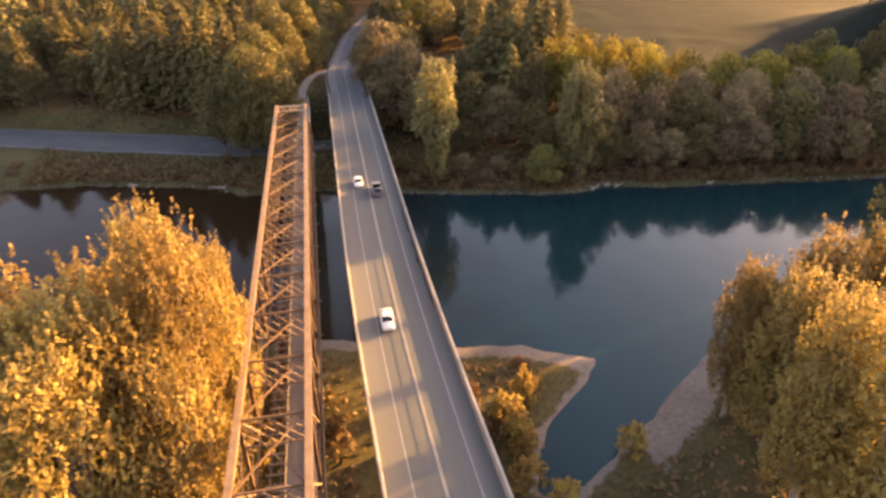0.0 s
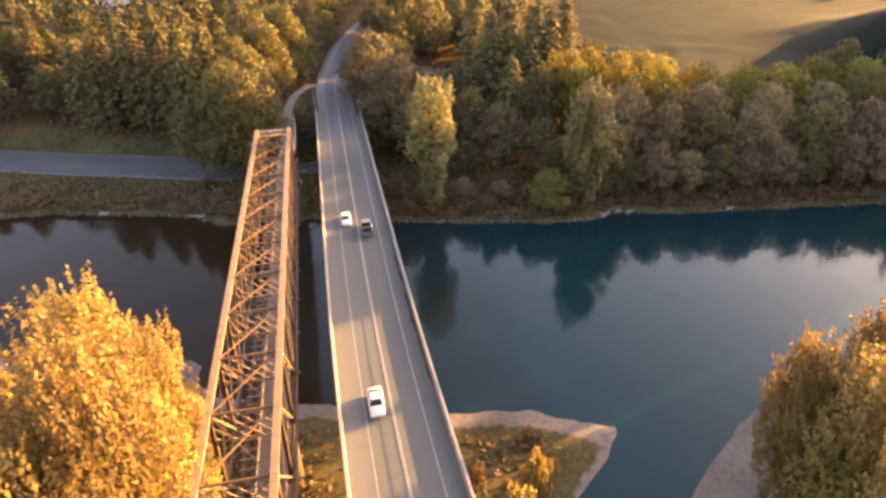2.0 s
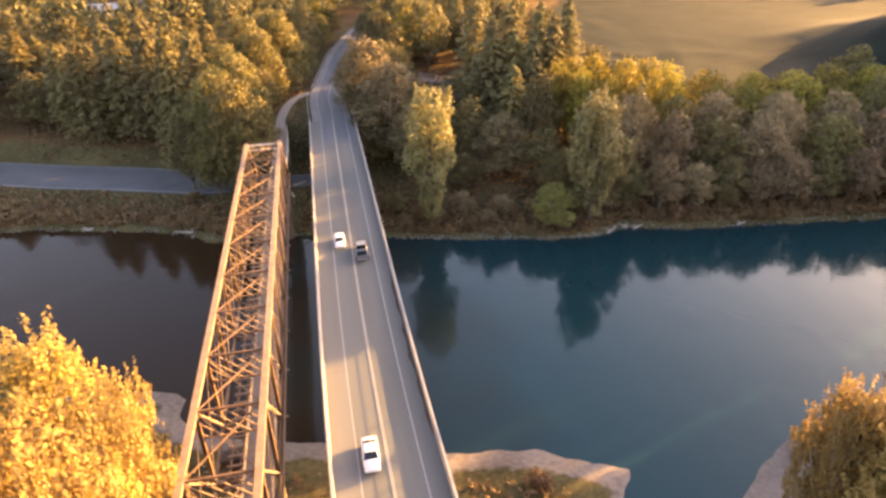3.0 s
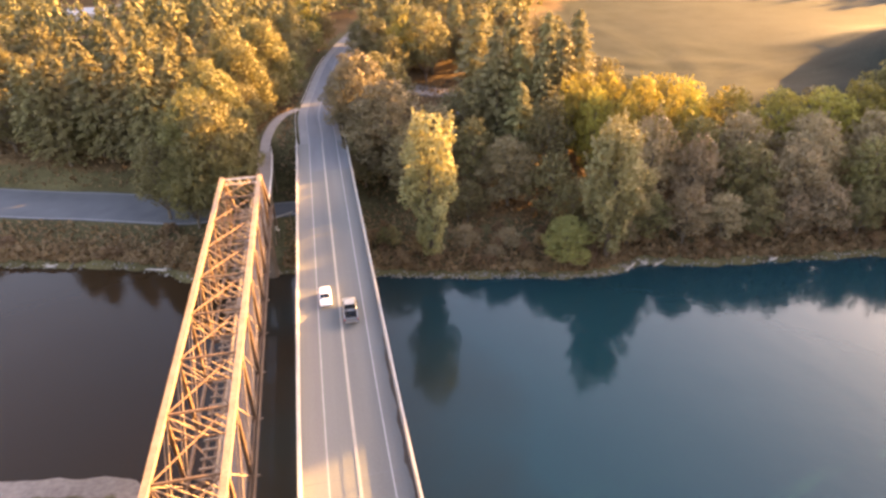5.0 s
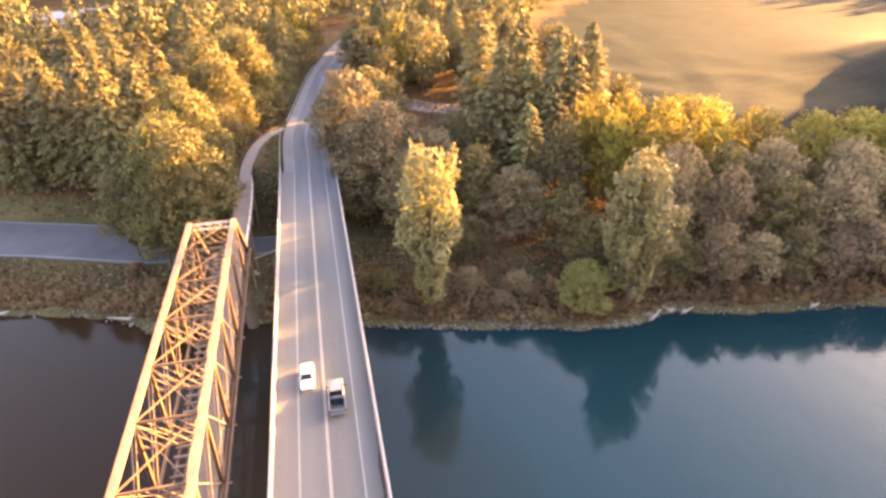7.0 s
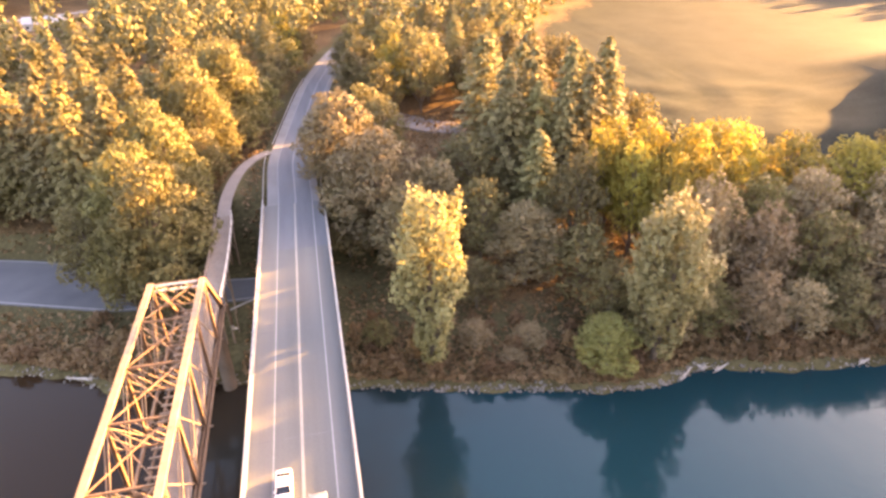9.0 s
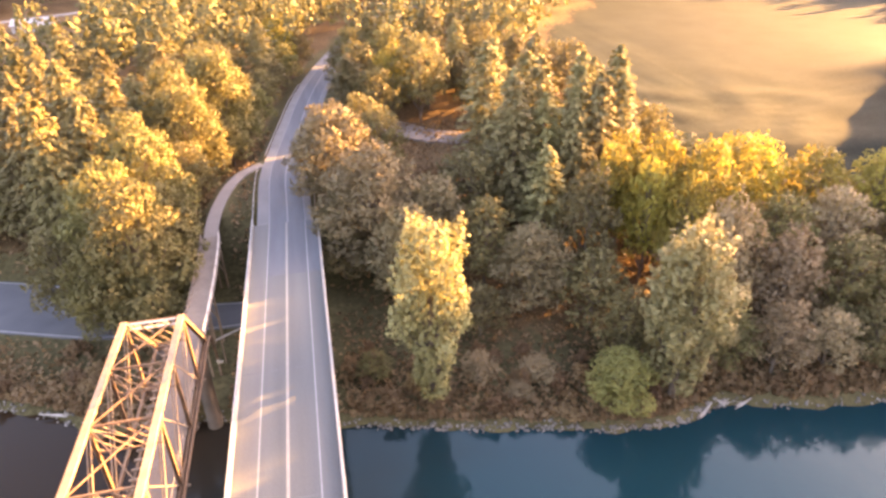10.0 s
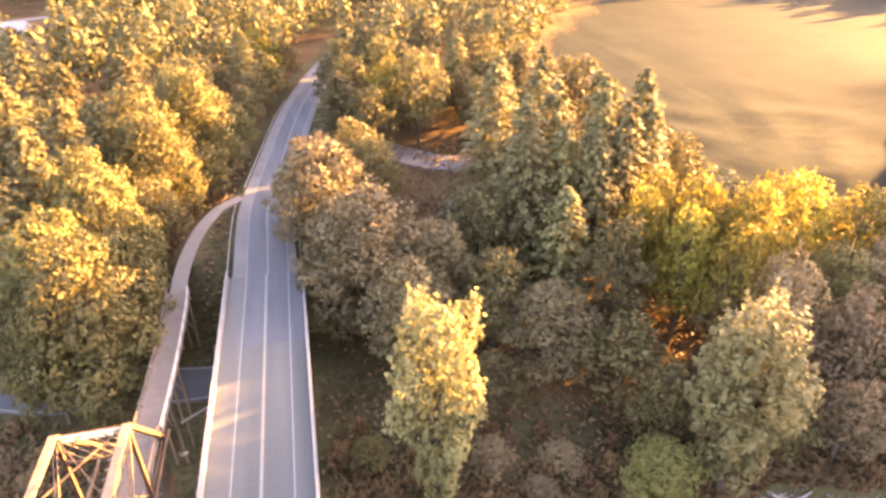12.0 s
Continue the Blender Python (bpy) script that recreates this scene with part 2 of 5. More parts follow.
LEAF_SILVER = foliage("silver_olive_leaves", (0.0952, 0.0793, 0.0325), (0.17, 0.142, 0.0571), (0.25, 0.212, 0.0864))
NEEDLES = foliage("fir_needles", (0.1152, 0.0979, 0.0428), (0.1944, 0.168, 0.0703), (0.2736, 0.2376, 0.102), glow=0.25)
LEAF_FAR = foliage("far_leaves", (0.072, 0.0672, 0.0279), (0.126, 0.117, 0.0493), (0.186, 0.172, 0.0741))
LEAF_BRONZE = foliage("bronze_leaves", (0.1, 0.0665, 0.0266), (0.185, 0.126, 0.0508), (0.29, 0.201, 0.0846))
LEAF_LIME = foliage("yellow_green_leaves", (0.128, 0.123, 0.0408), (0.216, 0.204, 0.068), (0.304, 0.285, 0.102), glow=0.4)
LEAF_TAN = foliage("tan_leaves", (0.124, 0.0917, 0.0476), (0.23, 0.17, 0.0918), (0.35, 0.264, 0.144))
LEAF_YELLOW = foliage("yellow_leaves", (0.135, 0.113, 0.022), (0.235, 0.2, 0.04), (0.32, 0.277, 0.07), glow=0.4)
LEAF_PALE = foliage("pale_cottonwood_leaves", (0.11, 0.096, 0.04), (0.2, 0.176, 0.074), (0.3, 0.268, 0.118))
LEAF_WEED = foliage("brown_weeds", (0.0978, 0.0582, 0.0288), (0.1827, 0.1148, 0.0565), (0.2762, 0.1861, 0.0978))
CAR_WHITE = plain("white_car_paint", (0.62, 0.62, 0.61), 0.3, 0.0, 0.6)
CAR_GREY = plain("dark_grey_car_paint", (0.15, 0.16, 0.17), 0.3, 0.3, 0.6)
CAR_GLASS = plain("tinted_car_glass", (0.012, 0.014, 0.016), 0.06)
RUBBER = plain("tyre_rubber", (0.018, 0.018, 0.018), 0.85)
RIM = plain("wheel_rim", (0.4, 0.4, 0.41), 0.35, 0.8)
LAMP_CLEAR = plain("headlight_lens", (0.75, 0.76, 0.76), 0.12)
LAMP_RED = plain("tail_light_lens", (0.4, 0.02, 0.015), 0.2)

# ---- mesh helpers ----
def base_of(ob):
    """World place of the thing that ob is or belongs to (things are only moved, not turned, while they are built)."""
    p = Vector((0, 0, 0))
    while ob:
        p += ob.location
        ob = ob.parent
    return p


def thing(name, at, label, category, group="", kind=""):
    ob = new(name)
    ob.location = at
    ob.empty_display_size = 0.5
    return tagged(ob, label, category, group, kind)


def solid(name, verts, faces, material, parent=None, label="", smooth=False):
    """One mesh object from world coordinates, under its thing if it is a part."""
    o = base_of(parent) if parent else Vector((0, 0, 0))
    me = bpy.data.meshes.new(name)
    me.from_pydata([(v[0] - o.x, v[1] - o.y, v[2] - o.z) for v in verts], [], faces)
    me.materials.append(material)
    if smooth:
        me.shade_smooth()
    ob = new(name, me)
    if parent:
        ob.parent = parent
    if label:
        ob["label"] = label
    return ob


def part(name, bm, material, parent, label="", smooth=False):
    """A bmesh in world coordinates as one mesh under a thing."""
    o = base_of(parent)
    bmesh.ops.translate(bm, vec=-o, verts=bm.verts)
    me = bpy.data.meshes.new(name)
    bm.to_mesh(me)
    bm.free()
    me.materials.append(material)
    if smooth:
        me.shade_smooth()
    ob = new(name, me)
    ob.parent = parent
    if label:
        ob["label"] = label
    return ob


QUADS = [(0, 1, 2, 3), (7, 6, 5, 4), (0, 4, 5, 1), (1, 5, 6, 2), (2, 6, 7, 3), (3, 7, 4, 0)]


def box_verts(x0, x1, y0, y1, z0, z1):
    return [(x0, y0, z0), (x0, y1, z0), (x1, y1, z0), (x1, y0, z0), (x0, y0, z1), (x0, y1, z1), (x1, y1, z1), (x1, y0, z1)]


def block(name, x0, x1, y0, y1, z0, z1, material, parent=None, label="", bevel=0.0):
    if not bevel:
        return solid(name, box_verts(x0, x1, y0, y1, z0, z1), QUADS, material, parent, label)
    bm = bmesh.new()
    bmesh.ops.create_cube(bm, size=1.0, matrix=Matrix.LocRotScale(((x0 + x1) / 2, (y0 + y1) / 2, (z0 + z1) / 2), None, (x1 - x0, y1 - y0, z1 - z0)))
    bmesh.ops.bevel(bm, geom=bm.edges[:], offset=bevel, segments=2, affect="EDGES")
    return part(name, bm, material, parent, label)


def beam_verts(a, b, w, h):
    a, b = Vector(a), Vector(b)
    along = (b - a).normalized()
    up = Vector((0, 0, 1)) if abs(along.z) < 0.95 else Vector((0, 1, 0))
    side = along.cross(up).normalized()
    up = side.cross(along)
    s, u = side * w / 2, up * h / 2
    return [tuple(p + q) for p in (a, b) for q in (-s - u, s - u, s + u, -s + u)]


BEAM_FACES = [(0, 1, 2, 3), (7, 6, 5, 4), (0, 4, 5, 1), (1, 5, 6, 2), (2, 6, 7, 3), (3, 7, 4, 0)]


def beam(name, a, b, w, h, material, parent=None, label=""):
    return solid(name, beam_verts(a, b, w, h), BEAM_FACES, material, parent, label)


def channel(name, a, b, w, h, t, material, parent, label=""):
    """A built-up steel member: two webs joined by a cover plate, open below."""
    a, b = Vector(a), Vector(b)
    along = (b - a).normalized()
    up = Vector((0, 0, 1)) if abs(along.z) < 0.95 else Vector((0, 1, 0))
    side = along.cross(up).normalized()
    up = side.cross(along)
    verts, faces = [], []
    for off, ww, hh in ((-side * (w - t) / 2, t, h), (side * (w - t) / 2, t, h), (up * (h / 2 + t / 2), w + 0.08, t)):
        k = len(verts)
        verts += beam_verts(a + off, b + off, ww, hh)
        faces += [tuple(i + k for i in f) for f in BEAM_FACES]
    return solid(name, verts, faces, material, parent, label)


def tube(name, a, b, r0, r1, material, parent=None, label="", sides=14):
    a, b = Vector(a), Vector(b)
    q = (b - a).to_track_quat("Z", "Y")
    verts, faces = [], []
    for p, r in ((a, r0), (b, r1)):
        for k in range(sides):
            th = 2 * math.pi * k / sides
            verts.append(tuple(p + q @ Vector((r * math.cos(th), r * math.sin(th), 0))))
    for k in range(sides):
        j = (k + 1) % sides
        faces.append((k, j, sides + j, sides + k))
    faces += [tuple(reversed(range(sides))), tuple(range(sides, 2 * sides))]
    return solid(name, verts, faces, material, parent, label)


def smooth_line(points, step):
    """Points along a gentle curve through the given ones, about step apart."""
    pts = [Vector(p) for p in points]
    out = []
    for i in range(len(pts) - 1):
        p0, p1, p2, p3 = pts[max(i - 1, 0)], pts[i], pts[i + 1], pts[min(i + 2, len(pts) - 1)]
        n = max(1, int((p2 - p1).length / step))
        for k in range(n):
            t = k / n
            out.append(0.5 * ((2 * p1) + (p2 - p0) * t + (2 * p0 - 5 * p1 + 4 * p2 - p3) * t * t + (3 * p1 - p0 - 3 * p2 + p3) * t ** 3))
    return out + [pts[-1]]


def sweep(name, line, section, material, parent=None, label="", closed=True):
    """Carries a cross-section of (offset to the right, height) along a line of places."""
    verts, faces, k = [], [], len(section)
    for i, p in enumerate(line):
        d = (line[min(i + 1, len(line) - 1)] - line[max(i - 1, 0)])
        d.z = 0
        d.normalize()
        side = Vector((d.y, -d.x, 0))
        verts += [tuple(p + side * s + Vector((0, 0, h))) for s, h in section]
    for i in range(len(line) - 1):
        for j in range(k if closed else k - 1):
            a, b = i * k + j, i * k + (j + 1) % k
            faces.append((a, b, b + k, a + k))
    if closed:
        faces += [tuple(reversed(range(k))), tuple(range((len(line) - 1) * k, len(line) * k))]
    return solid(name, verts, faces, material, parent, label)


def strip(x0, x1, z0, z1):
    return [(x0, z0), (x0, z1), (x1, z1), (x1, z0)]


# ---- land and river ----
NEAR_SHORE = [(-2600, 700), (-400, 250), (-150, 160), (-80, 133), (-46, 123), (-37, 121.3), (-28, 119.5), (-26, 117.5), (-27, 113.5), (-22, 108.5), (-10, 104.5), (2, 101), (13, 97), (20, 96), (26, 94.7),
              (32, 91), (36.7, 88.8), (33.3, 83.8), (28.7, 79.4), (23.6, 75), (20.6, 70), (18.5, 64), (23, 62.5), (31.5, 68.9), (40, 74.5),
              (48.8, 81), (56.2, 86.5), (63, 90), (69, 92), (75, 93.2), (90, 97), (112, 109), (125, 118), (150, 124), (250, 120), (2600, -300), (2600, -2600), (-2600, -2600)]
FAR_SHORE = [(-2600, 900), (-400, 330), (-180, 230), (-96, 192), (-73, 190), (-56, 185.5), (-45, 183), (-33, 177), (-28, 172.8), (-10, 172.2),
             (10, 166), (30, 160.5), (41, 158), (49, 155.7), (59, 154.6), (68, 157.2), (79, 153.6), (97, 151), (118, 148.5), (143, 145),
             (260, 138), (2600, -150), (2600, 2600), (-2600, 2600)]
FIELD_EDGE = [(88, 266), (95, 224), (108, 207), (170, 205), (330, 230), (400, 330), (340, 480), (200, 480), (112, 362)]
ROAD_Z, TRAIL_Z = 17.8, 16.5
ROAD_LINE = smooth_line([(2.65, 203, 17.8), (2.4, 215, 17.7), (2.2, 226, 17.4), (3.0, 238, 17.0), (5.5, 260, 16.5), (8.8, 286, 16.2), (12.6, 308, 16.1),
                         (21, 342, 16.2), (34, 378, 16.6), (56, 420, 17), (110, 500, 18)], 4.0)
TRAIL_LINE = smooth_line([(-10.6, 171.5, 16.5), (-10.5, 185, 16.5), (-10.8, 198, 16.5), (-11.3, 206, 16.6), (-11.0, 215, 16.7), (-9.4, 225, 16.9), (-6.6, 232.5, 16.9), (-2.6, 236.5, 16.95)], 1.5)
LOWER_LINE = smooth_line([(-220, 268, 6), (-150, 243, 4.6), (-100, 226, 4), (-71, 215, 4), (-55.5, 210, 4), (-38.5, 203.5, 4), (-26, 198.5, 4.3), (-12, 194, 5), (1, 192.6, 5.8), (8, 192.6, 6.4)], 2.5)


def lower_width(x):
    return float(np.interp(x, [-60, -30, -18, 0], [16.0, 15.0, 9.0, 7.0]))


def inside_distance(px, py, poly):
    """Signed distance to a closed outline: positive inside."""
    best, inside = np.full(px.shape, 1e9), np.zeros(px.shape, bool)
    for (x0, y0), (x1, y1) in zip(poly, poly[1:] + poly[:1]):
        dx, dy = x1 - x0, y1 - y0
        t = np.clip(((px - x0) * dx + (py - y0) * dy) / (dx * dx + dy * dy), 0, 1)
        best = np.minimum(best, np.hypot(px - x0 - t * dx, py - y0 - t * dy))
        inside ^= ((y0 > py) != (y1 > py)) & (px < x0 + (py - y0) * dx / (dy if dy else 1e-9))
    return np.where(inside, best, -best)


def line_distance(px, py, line):
    """Distance to a line of places and its height at the nearest one."""
    best, height = np.full(px.shape, 1e9), np.zeros(px.shape)
    for a, b in zip(line, line[1:]):
        dx, dy = b.x - a.x, b.y - a.y
        t = np.clip(((px - a.x) * dx + (py - a.y) * dy) / max(dx * dx + dy * dy, 1e-9), 0, 1)
        d = np.hypot(px - a.x - t * dx, py - a.y - t * dy)
        near = d < best
        best, height = np.where(near, d, best), np.where(near, a.z + t * (b.z - a.z), height)
    return best, height


def rough_noise(x, y, s):
    return np.sin(x * s + 1.3 * np.sin(y * s * 0.7)) * np.sin(y * s * 1.1 + 1.7 * np.sin(x * s * 0.6 + 2))


def land_height(x, y):
    x, y = np.asarray(x, float), np.asarray(y, float)
    near, far = inside_distance(x, y, NEAR_SHORE), inside_distance(x, y, FAR_SHORE)
    near = near + 0.45 * rough_noise(x, y, 0.5) * (np.abs(near) < 30)
    far = far + 0.8 * rough_noise(x, y, 0.45) * (np.abs(far) < 30)
    z = np.maximum(np.interp(near, [-30, -6, 0, 3, 10, 30, 80, 400], [-3.5, -1.4, 0, 0.5, 1.1, 2.4, 4.0, 9]),
                   np.interp(far, [-30, -4, 0, 1.2, 4, 12, 30, 48, 75, 130, 500, 1500], [-3.5, -1.8, 0, 1.2, 2.3, 3.4, 6, 10, 14, 15, 17, 70]))
    z = z + np.where(z > 1.5, 0.35 * rough_noise(x, y, 0.17) + 0.12 * rough_noise(x, y, 0.9), 0)
    # added hill out of view, lifts the shade-casting trees
    z = z + np.where((far > 6) & (x > 150), 26 * np.exp(-(((x - 228) / 32) ** 2 + ((y - 212) / 52) ** 2)), 0)
    z = z + np.where(near > 6, 13 * np.exp(-(((x - 168) / 30) ** 2 + ((y - 98) / 26) ** 2)), 0)
    for line, half, slope, keep in ((ROAD_LINE, 6.6, 0.7, y > 203.0), (TRAIL_LINE, 2.2, 0.8, y > 203.0), (LOWER_LINE, None, 0.8, x < 20)):
        d, h = line_distance(x, y, line)
        if half is None:
            half = np.interp(x, [-60, -30, -18, 0], [8.6, 8.0, 5.0, 4.0])
        h = h - 0.25
        over = np.maximum(d - half, 0) * slope
        z = np.where(keep, np.clip(z, h - over, h + over), z)
    return z


def spread(fine0, fine1, step, far):
    out, s, v = list(np.arange(fine0, fine1 + 0.01, step)), step, fine1
    while v < far:
        s *= 1.25
        v += s
        out.append(v)
    s, v = step, fine0
    while v > -far:
        s *= 1.25
        v -= s
        out.insert(0, v)
    return np.array(out)


GRID_X, GRID_Y = spread(-90, 140, 1.6, 2500), spread(44, 262, 1.6, 2500)
GRID_Z = land_height(*np.meshgrid(GRID_X, GRID_Y))


def ground_z(x, y):
    """Height of the built ground sheet at places x, y."""
    x, y = np.atleast_1d(np.asarray(x, float)), np.atleast_1d(np.asarray(y, float))
    i = np.clip(np.searchsorted(GRID_X, x) - 1, 0, len(GRID_X) - 2)
    j = np.clip(np.searchsorted(GRID_Y, y) - 1, 0, len(GRID_Y) - 2)
    u, v = (x - GRID_X[i]) / (GRID_X[i + 1] - GRID_X[i]), (y - GRID_Y[j]) / (GRID_Y[j + 1] - GRID_Y[j])
    return (GRID_Z[j, i] * (1 - u) + GRID_Z[j, i + 1] * u) * (1 - v) + (GRID_Z[j + 1, i] * (1 - u) + GRID_Z[j + 1, i + 1] * u) * v


def build_ground():
    xs, ys, gz = GRID_X, GRID_Y, GRID_Z
    gx, gy = np.meshgrid(xs, ys)
    nx, ny = len(xs), len(ys)
    idx = np.arange(nx * ny).reshape(ny, nx)
    faces = np.stack([idx[:-1, :-1], idx[:-1, 1:], idx[1:, 1:], idx[1:, :-1]], -1).reshape(-1, 4)
    ob = solid("ground", np.stack([gx, gy, gz], -1).reshape(-1, 3).tolist(), faces.tolist(), GROUND, smooth=True)
    x, y, z = gx.ravel(), gy.ravel(), gz.ravel()
    near = inside_distance(x, y, NEAR_SHORE)
    beside = np.minimum(np.minimum(line_distance(x, y, LOWER_LINE)[0] - 14, line_distance(x, y, ROAD_LINE)[0] - 10), line_distance(x, y, TRAIL_LINE)[0] - 4)
    beach = np.where((y > 86) | (x < 8), 3.6, np.where(x > 36, 6.5, 1.2))
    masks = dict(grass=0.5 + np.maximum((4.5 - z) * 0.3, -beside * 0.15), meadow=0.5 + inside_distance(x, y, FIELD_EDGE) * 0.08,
                 sand=0.5 + np.minimum((beach - near) * 0.3, (near + 2) * 0.3), bed=0.5 + (-0.3 - z) * 1.2)
    for key, values in masks.items():
        layer = ob.data.attributes.new(key, "FLOAT", "POINT")
        layer.data.foreach_set("value", np.clip(values, 0, 1).astype(np.float32))
    tagged(ob, "brown leaf-littered ground with dry grass and pale sandbars", "ground", kind="structure")


def build_water():
    xs = spread(-120, 160, 8, 2500)
    verts = [(float(x), float(y), 0.0) for x in xs for y in (-900, 40, 100, 150, 200, 300, 950)]
    faces = [(i * 7 + j, (i + 1) * 7 + j, (i + 1) * 7 + j + 1, i * 7 + j + 1) for i in range(len(xs) - 1) for j in range(6)]
    ob = solid("water", verts, faces, WATER)
    tagged(ob, "calm dark blue river water reflecting sky and trees", "water", kind="structure")


def ribbon(name, line, widths, lift, thick, material, label, category, parent=None):
    verts, faces = [], []
    for i, (p, w) in enumerate(zip(line, widths)):
        d = line[min(i + 1, len(line) - 1)] - line[max(i - 1, 0)]
        d.z = 0
        d.normalize()
        side = Vector((d.y, -d.x, 0)) * w / 2
        verts += [tuple(p - side + Vector((0, 0, lift - thick))), tuple(p - side + Vector((0, 0, lift))), tuple(p + side + Vector((0, 0, lift))), tuple(p + side + Vector((0, 0, lift - thick)))]
    for i in range(len(line) - 1):
        for j in range(4):
            a, b = i * 4 + j, i * 4 + (j + 1) % 4
            faces.append((a, b, b + 4, a + 4))
    faces += [(3, 2, 1, 0), tuple(range((len(line) - 1) * 4, len(line) * 4))]
    ob = solid(name, verts, faces, material, parent)
    if not parent:
        tagged(ob, label, category, kind="structure")
    return ob


def build_roads():
    road = ribbon("road", ROAD_LINE, [10.4] * len(ROAD_LINE), 0.0, 0.5, SHOULDER, "grey two-lane road with pale worn shoulders curving into the woods", "road")
    sweep("lane_surface", ROAD_LINE, strip(-3.1, 3.95, -0.02, 0.006), ASPHALT, road, "darker asphalt lanes")
    for k, x in enumerate((-2.95, 3.75)):
        sweep("edge_line", ROAD_LINE, strip(x - 0.08, x + 0.08, 0.0, 0.011), FADED_LINE, road, "white edge line")
    for x in (0.45,):
        sweep("centre_line", ROAD_LINE, strip(x - 0.12, x + 0.12, 0.0, 0.011), FADED_LINE, road, "worn yellow centre line")
    lower = ribbon("road_lower", LOWER_LINE, [lower_width(p.x) for p in LOWER_LINE], 0.0, 0.4, DARK_ASPHALT, "broad shaded asphalt road along the river bank", "road")
    for s in (-1, 1):
        line = []
        for i, p in enumerate(LOWER_LINE):
            d = LOWER_LINE[min(i + 1, len(LOWER_LINE) - 1)] - LOWER_LINE[max(i - 1, 0)]
            d.z = 0
            d.normalize()
            line.append(p + Vector((d.y, -d.x, 0)) * s * (lower_width(p.x) / 2 - 0.4))
        sweep("edge_line", line, strip(-0.16, 0.16, -0.02, 0.006), WHITE_LINE, lower, "white edge line")
    trail = [p for p in TRAIL_LINE if p.y > 201]
    ribbon("path", trail, [2.5] * len(trail), 0.0, 0.3, PATH_GRAVEL, "pale gravel foot trail curving up to the road", "path")


    lot = smooth_line([(26, 268, 0), (34, 259, 0), (41, 252, 0), (52, 247, 0)], 2.0)
    # link is a pale strip painted where sun falls on the ground
    link = smooth_line([(38, 226, 0), (41, 229.5, 0), (45, 233, 0), (50, 236, 0), (57, 239, 0)], 1.5)
    for line, wide, text in ((lot, 9.0, "grey gravel lot in a gap of the wood"), (link, 3.0, "pale strip laid in place of sunlit ground between the trees")):
        for q in line:
            q.z = float(ground_z(q.x, q.y)[0]) + 0.2
        ribbon("path", line, [wide] * len(line), 0.0, 0.5, PATH_GRAVEL, text, "path")


build_ground()
build_water()
build_roads()

# ---- highway bridge ----
Y0, Y1 = -60.0, 203.0
LEFT, RIGHT = -3.45, 8.85


def bend(y):
    """How far the deck has swung aside at y: the near half lies on a long curve."""
    run = max(0.0, 118.0 - y)
    return 0.00031 * run * run if run < 80 else 1.984 + 0.0496 * (run - 80)


def deck_line(x, z, y0=Y0, y1=Y1, step=6.0):
    n = max(1, int(round((y1 - y0) / step)))
    return [Vector((x + bend(y0 + (y1 - y0) * k / n), y0 + (y1 - y0) * k / n, z)) for k in range(n + 1)]


def debris_strip(root):
    """Dark wet leaves gathered along the inside of the kerb."""
    rng = np.random.default_rng(12)
    verts, faces = [], []
    ys = np.arange(84.0, 121.0, 0.7)
    for k, y in enumerate(ys):
        wide = 0.12 + 0.55 * math.sin(math.pi * (k + 0.5) / len(ys)) ** 0.6 * (0.55 + 0.45 * math.sin(k * 0.53) * math.sin(k * 0.21 + 1)) * rng.uniform(0.7, 1.15)
        x = RIGHT - 0.46 + bend(y)
        for off, h in ((0.0, 0.0), (0.0, 0.09), (-wide * 0.5, 0.06), (-wide, 0.0)):
            verts.append((x + off, y + rng.uniform(-0.15, 0.15), ROAD_Z + 0.004 + h))
    for i in range(len(ys) - 1):
        for j in range(4):
            p, q = i * 4 + j, i * 4 + (j + 1) % 4
            faces.append((p, q, q + 4, p + 4))
    faces += [(3, 2, 1, 0), tuple(range(len(verts) - 4, len(verts)))]
    solid("leaf_debris", verts, faces, LITTER, root, "dark leaf debris along the kerb")


